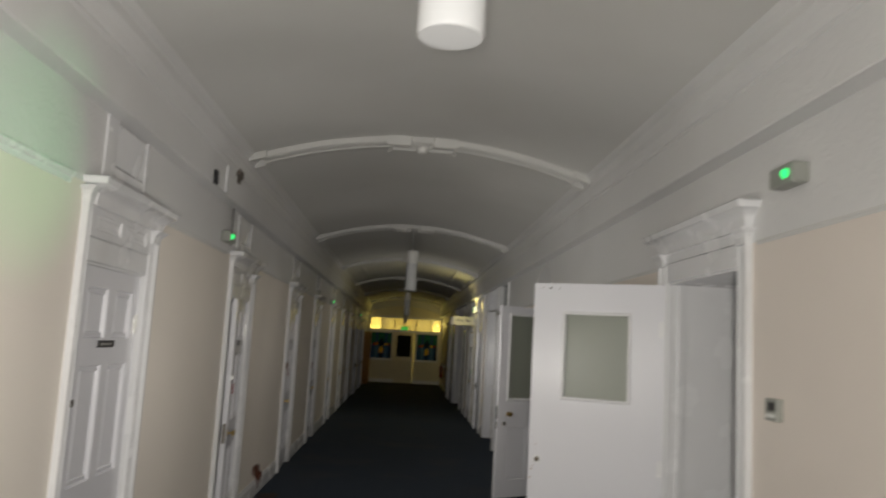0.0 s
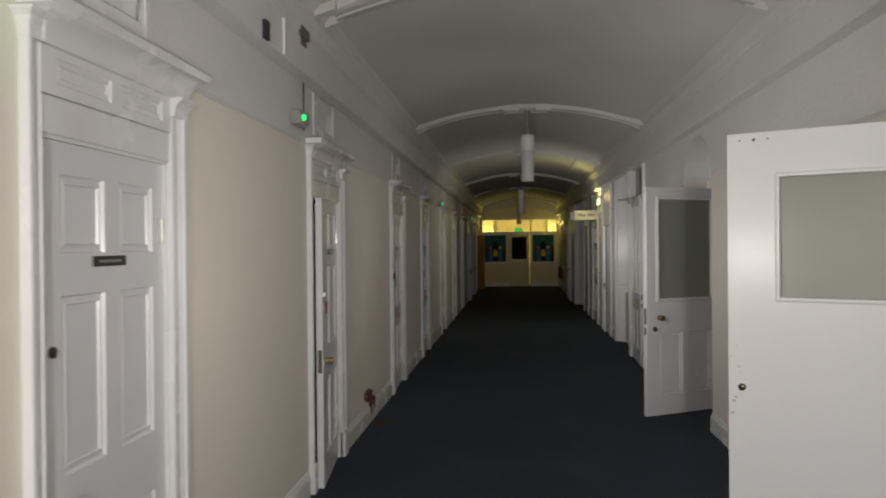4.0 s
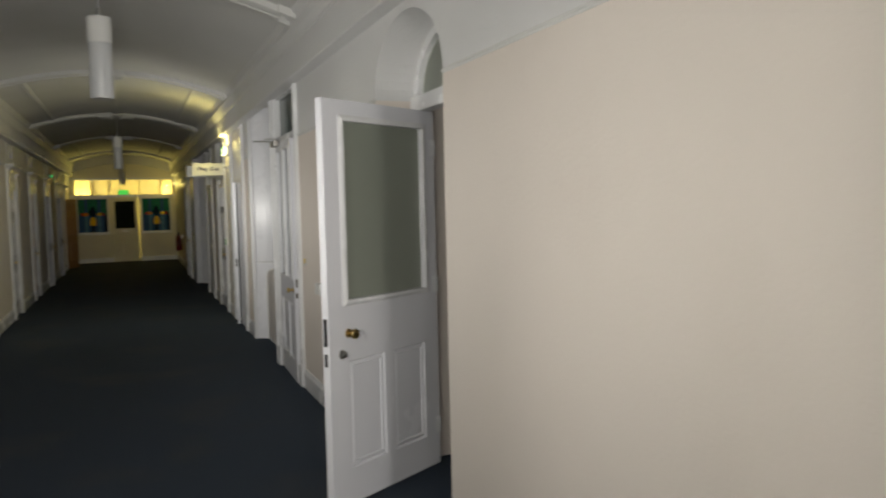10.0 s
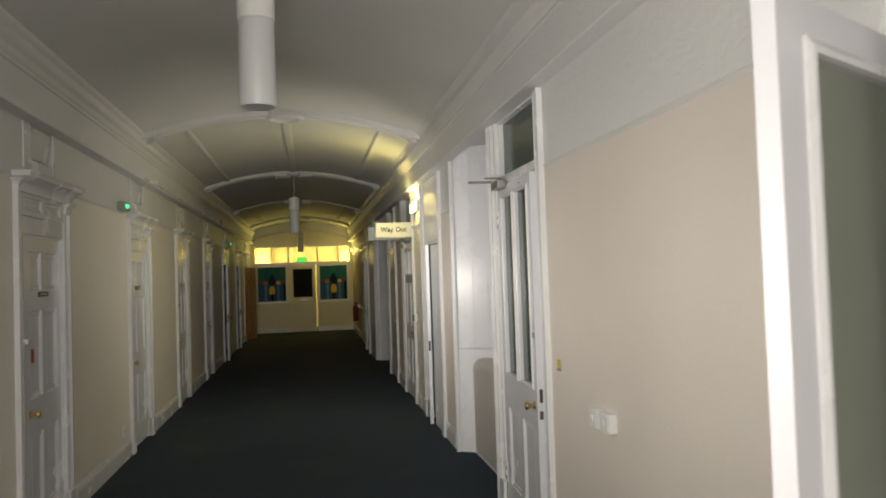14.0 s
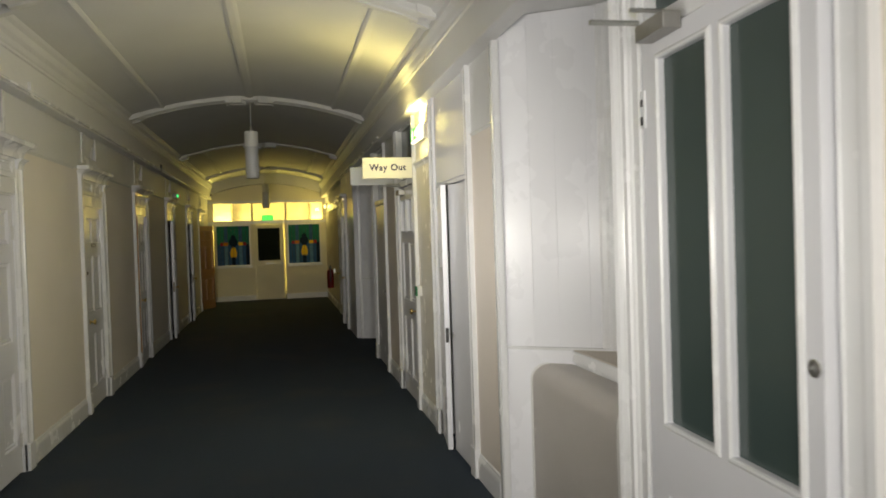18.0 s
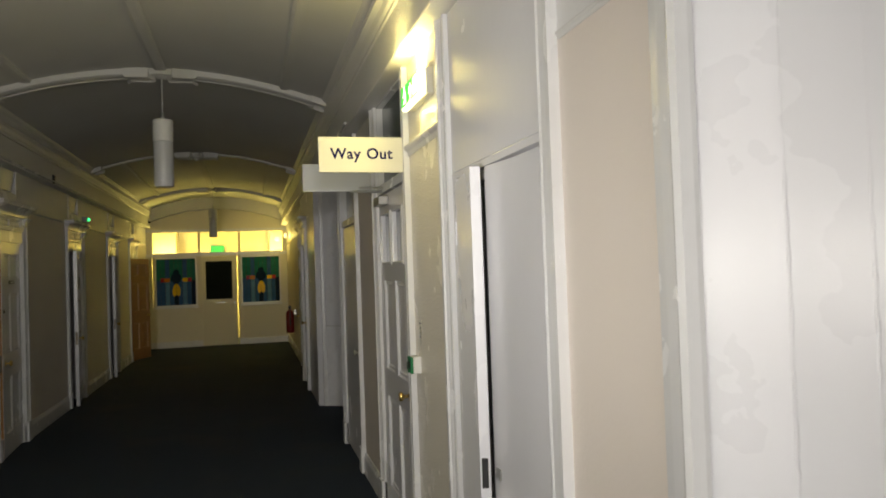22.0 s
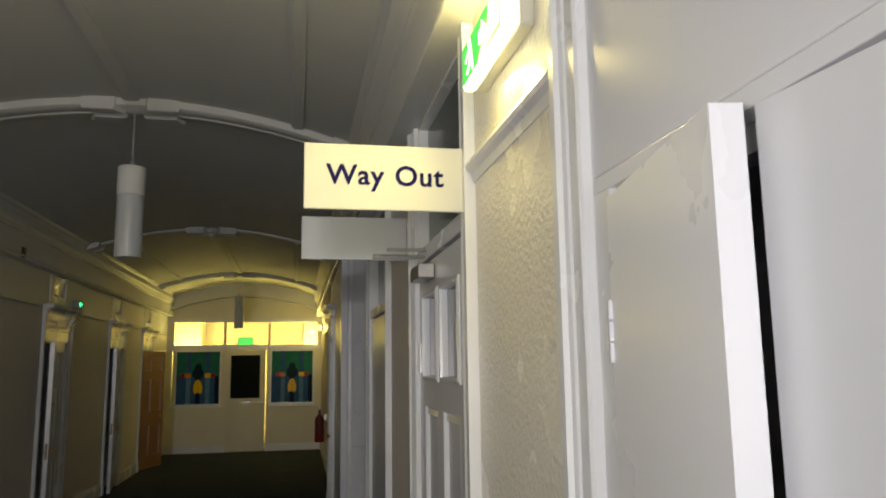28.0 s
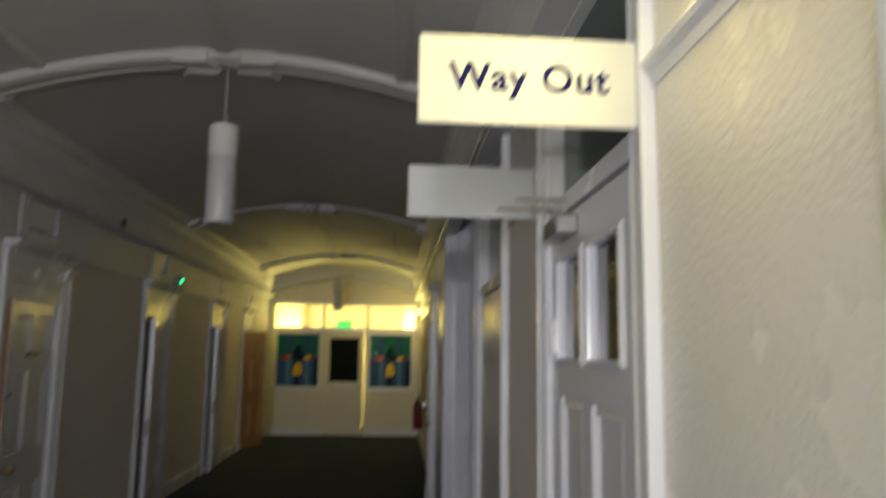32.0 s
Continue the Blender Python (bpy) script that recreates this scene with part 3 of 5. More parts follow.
# boxed cornices under the vault
def boxed_cornice(name, x, s):
    prof = [(0.0, BAND), (0.105, BAND), (0.110, BAND + 0.006), (0.110, 3.015), (0.122, 3.022), (0.122, 3.040), (0.135, 3.055), (0.150, 3.085), (0.175, 3.110), (0.175, 3.130),
            (0.160, 3.140), (0.160, 3.18), (0.185, 3.20), (0.20, 3.225), (0.20, 3.26), (0.0, 3.26)]
    return structure(name, along_y(bmesh.new(), [(x + s * p, z) for p, z in prof], YB, YE), M_FRIEZE, "boxed white cornice with moulded edge", "cornice")


boxed_cornice("cornice_left", XL, 1)
boxed_cornice("cornice_right", XR, -1)


def vault_z(x):
    u = max(-1.0, min(1.0, (x - XC) / HALF))
    return SPRING + (APEX - SPRING) * (1 - u * u)


def vault(y0, y1):
    bm = bmesh.new()
    n = 28
    xs = [XC - 1.6 + 3.2 * k / n for k in range(n + 1)]
    pts = [(x, vault_z(x)) for x in xs] + [(x, 3.75) for x in reversed(xs)]
    return along_y(bm, pts, y0, y1)


structure("ceiling", vault(YB, YE), M_CEIL, "shallow vaulted off-white plaster ceiling", "ceiling", True)


def rib(y, name, size=1.0):
    """A moulded rib across the vault, with blocks at its feet."""
    prof = [(-0.115, 0.004), (-0.115, -0.044), (-0.100, -0.054), (-0.034, -0.054), (-0.026, -0.044), (0.026, -0.044), (0.034, -0.054), (0.100, -0.054), (0.115, -0.044), (0.115, 0.004)]
    bm = bmesh.new()
    n = 40
    rings = []
    for k in range(n + 1):
        x = XC - 1.33 + 2.66 * k / n
        rings.append([(x, y + a * size, vault_z(x) + b * size) for a, b in prof])
    loft(bm, rings)
    feet = bmesh.new()
    for s in (-1, 1):
        for t in (-1, 1):
            x0, x1 = XC + s * 1.29, XC + s * 1.46
            loft(feet, [[(x, y + t * 0.125 + dy, vault_z(x) + dz) for dy, dz in ((-0.03, 0.01), (0.03, 0.01), (0.03, -0.058), (-0.03, -0.058))] for x in (x0, (x0 + x1) / 2, x1)])
    ob = structure(name, bm, M_CEIL, "white plaster ceiling rib with moulded edges", "ceiling rib", True)
    part("foot_block", feet, M_CEIL, ob)
    return ob


def rosette(y, name, ring=False):
    z = vault_z(XC)
    bm = bmesh.new()
    if ring:
        turned(bm, [(0.20, 0.01), (0.20, -0.065), (0.18, -0.082), (0.15, -0.082), (0.13, -0.062), (0.13, -0.058), (0.001, -0.058)], (XC, y, z), "z", 40)
    else:
        for sx in (-1, 1):
            for sy in (-1, 1):
                rings = []
                for zz, k in ((0.01, 0.0), (-0.070, 0.0), (-0.084, 0.014)):
                    a = [(0.05, 0.035), (0.26, 0.035), (0.30, 0.135), (0.10, 0.135)]
                    cx, cy = 0.18, 0.085
                    ring_pts = [(XC + sx * (cx + (px - cx) * (1 - k * 6)), y + sy * (cy + (py - cy) * (1 - k * 6)), z + zz) for px, py in a]
                    rings.append(ring_pts)
                loft(bm, rings)
        turned(bm, [(0.075, 0.01), (0.075, -0.055), (0.05, -0.068), (0.001, -0.068)], (XC, y, z), "z", 24)
    return structure(name, bm, M_CEIL, "plaster ceiling rose at the rib's crown", "ceiling rose", True)


for n, y in enumerate(RIBS):
    rib(y, f"ceiling_rib_{n + 1}", 0.45 if n == 5 else 1.0)
    rosette(y, f"ceiling_rose_{n + 1}", n == 3)

# lower arch that carries the vault at the end wall
bm = bmesh.new()
loft(bm, [[(x, y, vault_z(x) + dz) for y, dz in ((YE - 0.20, 0.005), (YE - 0.20, -0.275), (YE, -0.275), (YE, 0.005))] for x in [XC - 1.45 + 2.9 * k / 30 for k in range(31)]])
structure("end_arch", bm, M_CEIL, "plain plaster arch at the end wall", "arch", True)

# ridge and side battens in the bays that have them
for n, (y0, y1) in enumerate(((RIBS[3], RIBS[4]), (RIBS[5], RIBS[6]))):
    bm = bmesh.new()
    for dx, w in ((0.0, 0.05), (-1.05, 0.04), (1.05, 0.04)):
        x = XC + dx
        along_y(bm, [(x - w, vault_z(x - w) + 0.01), (x - w, vault_z(x - w) - 0.014), (x - w * 0.5, vault_z(x) - 0.022), (x + w * 0.5, vault_z(x) - 0.022), (x + w, vault_z(x + w) - 0.014), (x + w, vault_z(x + w) + 0.01)], y0 + 0.115, y1 - 0.115)
    structure(f"ceiling_batten_{n + 1}", bm, M_CEIL, "plaster battens along the vault bay", "ceiling batten")

# closing walls: behind the walker, and the dark rooms beside the corridor
structure("wall_back", boxes((XL - WALL, XR + WALL, YB - 0.25, YB, 0.0, 3.6)), M_WALL, "plain beige wall closing the corridor", "wall")
structure("wall_rooms_left", boxes((-4.4, -4.2, YB - 0.3, YE + 0.2, 0.0, 3.6), (-4.2, XL - WALL, YB - 0.3, YB, 0.0, 3.6), (-4.2, XL - WALL, YE, YE + 0.2, 0.0, 3.6)), M_UNLIT_SHADE, "dim plaster walls of unlit rooms", "wall")
structure("wall_rooms_right", boxes((4.2, 4.4, YB - 0.3, YE + 0.2, 0.0, 3.6), (XR + WALL, 4.2, YB - 0.3, YB, 0.0, 3.6), (XR + WALL, 4.2, YE, YE + 0.2, 0.0, 3.6),
          (XR + WALL, 4.2, 8.6, 8.75, 0.0, 3.6), (XR + WALL, 4.2, 10.69, 10.85, 0.0, 3.6)), M_WALL, "dim plaster walls of unlit rooms", "wall")
structure("roof_slab", boxes((-4.4, 4.4, YB - 0.3, YE + 11.5, 3.76, 3.9)), M_UNLIT_SHADE, "plain slab over the vault", "roof")
structure("ceiling_rooms", boxes((-4.2, XL - WALL, YB, YE, 3.26, 3.36), (XR + WALL, 4.2, YB, YE, 3.26, 3.36)), M_UNLIT_SHADE, "plain ceiling of unlit side rooms", "ceiling")

# ---------------------------------------------------------------- vent niches over the left doors
for y in LEFT_DOORS:
    v = thing("vent_niche", (XL, y - 0.02, 2.50), "white framed shallow niche above the door cornice", "niche", 0, "niches over doors", "structure")
    top = BAND - 2.50
    part("frame_side", bbox(0.0, 0.010, -0.30, -0.165, -0.028, top), M_TRIM, v)
    part("frame_side", bbox(0.0, 0.010, 0.255, 0.30, -0.028, top), M_TRIM, v)
    part("frame_bottom", bbox(0.0, 0.009, -0.164, 0.254, -0.030, 0.046), M_TRIM, v)
    # dark sheet whose colour stands in for the shadow gap round the flap
    part("shade_backing", boxes((-0.10, -0.085, -0.28, 0.28, 0.0, top)), M_DIRT_SHADE, v)
    part("vent_flap", bevelled(along_y(bmesh.new(), [(-0.050, 0.072), (-0.028, 0.068), (0.002, top - 0.01), (-0.020, top - 0.008)], -0.128, 0.252), 0.003), M_TRIM, v, "white flap set back in its frame")


# ---------------------------------------------------------------- right-hand doors
def hung(door, bm, mat, free, hang, z=0.012, label=""):
    """A leaf between two points of the plan: its local y runs from the free edge to the hinge."""
    dx, dy = hang[0] - free[0], hang[1] - free[1]
    leaf = part("leaf", bm, mat, door, label)
    leaf.matrix_basis = door.matrix_world.inverted() @ Matrix.Translation((*free, z)) @ Matrix.Rotation(math.atan2(-dx, dy), 4, "Z")
    return leaf


def bead(leaf, y0, y1, z0, z1, x, w=0.022, d=0.012, out=1, name="glazing_bead"):
    """A picture-frame of beading round a pane, standing off the face at x."""
    bm = bmesh.new()
    prof = [(0.0, 0.0), (d * out, 0.003), (d * out, w * 0.5), (d * 0.4 * out, w), (0.0, w)]
    rings = []
    for cy, cz in ((-1, -1), (1, -1), (1, 1), (-1, 1), (-1, -1)):
        rings.append([(x + a, (y1 if cy > 0 else y0) + cy * b, (z1 if cz > 0 else z0) + cz * b) for a, b in prof])
    loft(bm, rings, True, False)
    part(name, bm, M_TRIM, leaf)


# doorway with a flush door standing open across the corridor
door = thing("door_11", (XR, 5.39, 0), "flush white door with square vision panel, standing open", "door", 180, "", "structure")
surround(door, 1.01, 2.21, 0, 0.55)
entablature(door, 1.01, 2.21, 0.11)
leaf = hung(door, slab(0.866, 2.182, 0.044, (), [(0.225, 0.635, 1.44, 1.975)]), M_GLOSS, (0.700, 6.350), (1.460, 5.935))
part("vision_pane", boxes((0.018, 0.024, 0.225, 0.635, 1.44, 1.975)), M_FROST, leaf, "wired obscured glass pane")
bead(leaf, 0.225, 0.635, 1.44, 1.975, 0.044)
bead(leaf, 0.225, 0.635, 1.44, 1.975, 0.0, out=-1)
part("lock_rose", bbox(0.044, 0.047, 0.035, 0.085, 0.997, 1.047, 0.001), M_TRIM, leaf)
part("spindle_hole", turned(bmesh.new(), [(0.017, 0.0), (0.017, 0.004), (0.010, 0.008), (0.001, 0.008)], (0.047, 0.06, 1.022), "x", 14), M_BRONZE, leaf, "", True)
part("latch_plate", boxes((0.010, 0.034, -0.002, 0.0, 0.98, 1.14)), M_STEEL, leaf)
for y, r in ((0.055, 0.004), (0.115, 0.007), (0.175, 0.004)):
    part("screw_hole", turned(bmesh.new(), [(r, 0.0), (r, 0.0015), (0.0005, 0.0015)], (0.044, y, 2.150), "x", 10), M_BLACK, leaf)
bm = bmesh.new()
rng = random.Random(11)
for cy, cz, w in ((0.030, 0.975, 0.007), (0.024, 0.955, 0.010), (0.046, 1.115, 0.006), (0.052, 1.09, 0.004), (0.034, 1.21, 0.004), (0.018, 0.90, 0.008), (0.012, 1.16, 0.005)):
    ring = [(cy + w * rng.uniform(0.5, 1.2) * math.cos(k * math.pi / 5), cz + 0.8 * w * rng.uniform(0.5, 1.2) * math.sin(k * math.pi / 5)) for k in range(10)]
    loft(bm, [[(x, *q) for q in ring] for x in (0.0435, 0.0446)])
part("scuff_mark", bm, M_SCUFF, leaf, "grey-pink scuffs in the paint")
for z in (0.16, 1.0, 1.85):
    part("hinge", boxes((0.042, 0.051, 0.854, 0.870, z, z + 0.10), (0.043, 0.047, 0.826, 0.854, z, z + 0.10)), M_TRIM, leaf)

# arched doorway, its head, frame and fanlight
ARCH_Y, ARCH_R, ARCH_Z, ARCH_H = 10.145, 0.535, 2.33, 0.40


def arch_points(r, h, n=24):
    return [(ARCH_Y - r * math.cos(math.pi * k / n), ARCH_Z + h * math.sin(math.pi * k / n)) for k in range(n + 1)]


bm = bmesh.new()
pts = arch_points(ARCH_R, ARCH_H)
for (ya, za), (yb, zb) in zip(pts, pts[1:]):
    loft(bm, [[(x, ya, za), (x, yb, zb), (x, yb, BAND + 0.004), (x, ya, BAND + 0.004)] for x in (XR, XR + WALL)])
structure("arch_head", bm, M_FRIEZE, "white plastered arch over the recessed doorway", "arch", True)

door = thing("door_12", (XR + WALL, ARCH_Y, 0), "half-glazed white door open under an arched fanlight", "door", 180, "", "structure")
for s in (-1, 1):
    y0, y1 = sorted((s * 0.455, s * 0.535))
    part("jamb", bbox(0.0, 0.075, y0, y1, 0.0, 2.24), M_TRIM, door)
part("transom_bar", bbox(0.0, 0.09, -0.535, 0.535, 2.24, 2.335), M_TRIM, door)
bm = bmesh.new()
outer, inner = arch_points(0.535, 0.40), arch_points(0.475, 0.345)
for k in range(len(outer) - 1):
    loft(bm, [[(x, -(q[0] - ARCH_Y), q[1]) for q in (outer[k], outer[k + 1], inner[k + 1], inner[k])] for x in (0.0, 0.065)])
part("fanlight_frame", bm, M_TRIM, door, "", True)
bm = bmesh.new()
loft(bm, [[(x, -(y - ARCH_Y), z) for y, z in inner] for x in (0.02, 0.026)])
part("fanlight_pane", bm, M_FROST, door, "obscured fanlight glass")
W2 = 0.945
leaf = hung(door, slab(W2, 2.225, 0.048, [(0.15, 0.44, 0.20, 0.80), (0.52, 0.81, 0.20, 0.80)], [(0.145, 0.82, 1.14, 2.11)]), M_GLOSS, (0.943, 10.132), (1.764, 10.600))
part("glass_pane", boxes((0.021, 0.027, 0.145, 0.82, 1.14, 2.11)), M_FROST, leaf, "large obscured grey-green pane")
bead(leaf, 0.145, 0.82, 1.14, 2.11, 0.048, 0.034, 0.014)
bead(leaf, 0.145, 0.82, 1.14, 2.11, 0.0, 0.034, 0.014, -1)
knob(leaf, 0.048, 0.150, 0.955, M_BRASS, 0.06, 0.029)
knob(leaf, 0.048, 0.095, 0.845, M_STEEL, 0.025, 0.019)
part("lock_plate", boxes((0.010, 0.038, -0.002, 0.0, 0.90, 1.05), (0.012, 0.036, -0.002, 0.0, 0.79, 0.86)), M_BLACK, leaf)
for z in (0.2, 1.1, 1.95):
    part("hinge", boxes((0.046, 0.055, W2 - 0.012, W2 + 0.004, z, z + 0.10), (0.047, 0.051, W2 - 0.04, W2 - 0.012, z, z + 0.10)), M_TRIM, leaf)


def tall_frame(name, yc, w, label, transom, glass, depth=WALL):
    """A door frame that runs up to the boxed cornice, with a transom light or panel over the leaf."""
    d = thing(name, (XR, yc, 0), label, "door", 180, "", "structure")
    surround(d, w, BAND - 0.002, 0, depth)
    if glass:
        part("transom_bar", bbox(-0.10, 0.012, -w / 2 + 0.014, w / 2 - 0.014, transom, transom + 0.06), M_TRIM, d)
        part("transom_light", boxes((-0.05, -0.042, -w / 2 + 0.014, w / 2 - 0.014, transom + 0.06, BAND - 0.015)), M_GREENGLASS, d)
    else:
        part("transom_panel", bbox(-0.030, 0.004, -w / 2 + 0.014, w / 2 - 0.014, transom + 0.012, BAND - 0.015, 0.003), M_GLOSS, d)
    return d


def closer(leaf, y, z, reach, lift=0.0, start=-0.065):
    part("door_closer", bbox(-0.065, -0.002, y, y + 0.20, z, z + 0.055), M_CLOSER, leaf, "worn metal overhead door closer")
    bm = bmesh.new()
    turned(bm, [(0.009, start), (0.009, start - reach), (0.001, start - 0.001 - reach)], (0, y + 0.17, z + lift + 0.06), "x", 10)
    turned(bm, [(0.007, -0.02), (0.007, -reach * 0.8), (0.001, -reach * 0.81)], (0, y + 0.08, z + lift + 0.075), "x", 10)
    part("closer_arm", bm, M_STEEL, leaf, "", True)


# half-glazed door with two tall panes
door = tall_frame("door_13", 13.565, 0.93, "white door with two tall dark panes, slightly ajar", 2.315, True)
part("wide_casing", along_z(bmesh.new(), [(0.0, -0.581), (0.030, -0.581), (0.038, -0.59), (0.030, -0.605), (0.024, -0.62), (0.036, -0.635), (0.042, -0.655), (0.030, -0.672), (0.0, -0.679)], 0.0, BAND - 0.002), M_TRIM, door)
W3 = 0.906
leaf = hung(door, slab(W3, 2.29, 0.045, [(0.10, 0.385, 0.20, 0.74), (0.48, 0.785, 0.20, 0.74)], [(0.085, 0.390, 0.985, 2.205), (0.475, 0.785, 0.985, 2.205)]), M_GLOSS, (1.402, 13.112), (1.440, 14.016))
for a, b in ((0.085, 0.390), (0.475, 0.785)):
    part("glass_pane", boxes((0.02, 0.026, a, b, 0.985, 2.205)), M_GREENGLASS, leaf, "tall dark green-grey pane")
    bead(leaf, a, b, 0.985, 2.205, 0.0, 0.02, 0.010, -1)
knob(leaf, 0.0, 0.065, 0.875, M_BRASS, 0.06, 0.027, -1)
part("lock_plate", boxes((0.014, 0.034, -0.002, 0.0, 0.90, 0.98), (0.012, 0.036, -0.0025, 0.0, 0.80, 0.85)), M_BRONZE, leaf)
part("pull_ring", turned(bmesh.new(), [(0.022, 0.0), (0.022, -0.005), (0.014, -0.006), (0.014, 0.0)], (0.0, 0.03, 1.30), "x", 18), M_STEEL, leaf, "", True)
closer(leaf, 0.62, 2.262, 0.17)
part("screw", turned(bmesh.new(), [(0.006, 0.0), (0.006, -0.002), (0.001, -0.0022)], (0, 0.27, 2.252), "x", 8), M_BLACK, leaf)
for z in (0.2, 1.99):
    hg = part("hinge", boxes((-0.007, 0.002, W3 - 0.02, W3 + 0.008, z, z + 0.13)), M_TRIM, leaf)
    part("bare_knuckle", boxes((-0.009, -0.0075, W3 - 0.012, W3 + 0.006, z + 0.01, z + 0.04), (-0.009, -0.0075, W3 - 0.012, W3 + 0.006, z + 0.075, z + 0.10)), M_PLATE, hg)

# cupboard with two flush leaves
door = tall_frame("door_14", 17.085, 1.06, "flush white cupboard doors, one leaf ajar", 2.053, False, 0.7)


def sagging(w, h, t, drop):
    """A flush leaf whose top edge falls by drop from one side to the other."""
    bm = slab(w, h, t)
    for v in bm.verts:
        if v.co.z > h - 0.001:
            v.co.z -= drop[0] + (drop[1] - drop[0]) * v.co.y / w
    return bm


leaf = hung(door, sagging(0.545, 2.018, 0.05, (0.024, 0.0)), M_GLOSS, (1.450, 17.205), (1.450, 16.605))
leaf.matrix_basis = door.matrix_world.inverted() @ pose(1.440, 16.572, 0.012)
part("latch", bbox(-0.006, 0.0, 0.47, 0.52, 0.86, 0.90, 0.002), M_STEEL, leaf)
leaf = hung(door, sagging(0.415, 2.016, 0.039, (0.0, 0.014)), M_BOARD, (1.382, 17.115), (1.440, 17.530))
part("rim_latch", boxes((0.006, 0.030, -0.004, 0.0, 0.82, 0.93)), M_BLACK, leaf)
for z in (0.25, 1.735):
    part("hinge", boxes(*[(-0.006, 0.003, 0.409, 0.420, z + k * 0.034, z + k * 0.034 + 0.031) for k in range(3)]), M_GLOSS, leaf)
part("inner_stile", bbox(-0.05, 0.006, -0.515, -0.449, 0.0, 2.045, 0.004), M_TRIM, door)
part("head_rail", bbox(-0.030, 0.007, -0.515, 0.515, 2.034, 2.062, 0.002), M_GLOSS, door)
part("head_stop", boxes((-0.075, -0.034, -0.516, 0.516, 2.0, 2.06)), M_TRIM, door)
# the cupboard's inner shade is painted in by the darkened plaster
structure("cupboard_lining", boxes((XR + 0.70, XR + 0.72, 16.5, 17.7, 0, BAND), (XR + WALL, XR + 0.70, 16.52, 16.54, 0, BAND), (XR + WALL, XR + 0.70, 17.63, 17.65, 0, BAND)), M_UNLIT_SHADE, "cupboard inside, coloured dark for its shade", "cupboard")

# panelled door by the exit box
door = tall_frame("door_15", 19.065, 0.93, "white panelled door with dark top panes and closer", 2.16, True)
W5 = 0.895
leaf = hung(door, slab(W5, 2.135, 0.045, [(0.12, 0.40, 0.20, 0.80), (0.495, 0.775, 0.20, 0.80), (0.12, 0.40, 0.98, 1.57), (0.495, 0.775, 0.98, 1.57)],
                 [(0.12, 0.40, 1.69, 2.00), (0.495, 0.775, 1.69, 2.00)]), M_GLOSS, (1.452, 18.617), (1.452, 19.512))
for a, b in ((0.12, 0.40), (0.495, 0.775)):
    part("glass_pane", boxes((0.02, 0.026, a, b, 1.69, 2.00)), M_WGLASS, leaf, "small dark pane")
    bead(leaf, a, b, 1.69, 2.00, 0.0, 0.02, 0.010, -1)
knob(leaf, 0.0, 0.07, 0.905, M_BRASS, 0.065, 0.027, -1)
part("letter_plate", bbox(-0.006, 0.0, 0.03, 0.10, 1.06, 1.10, 0.002), M_BLACK, leaf)
closer(leaf, 0.53, 2.058, 0.215, 0.042, -0.004)
for z in (0.2, 1.7):
    part("hinge", boxes((-0.007, 0.002, W5 - 0.03, W5 + 0.005, z, z + 0.12)), M_STEEL, leaf)

# plain glossy door further on
door = tall_frame("door_16", 21.115, 0.97, "glossy grey-white flush door under a transom", 2.06, True)
leaf = hung(door, slab(0.935, 2.035, 0.045), M_GLOSS, (1.452, 20.632), (1.452, 21.567))
knob(leaf, 0.0, 0.07, 0.95, M_STEEL, 0.05, 0.024, -1)
panel_door("door_17", (XR - 0.092, 25.5125, 0), 180, 0.0, "closed white panelled door", ("knob",))
panel_door("door_18", (XR, 27.3625, 0), 180, 4.0, "white panelled door slightly ajar", ("knob",))


# ---------------------------------------------------------------- window alcoves
def prism(points, z0, z1):
    bm = bmesh.new()
    loft(bm, [[(x, y, z) for x, y in points] for z in (z0, z1)])
    return bm


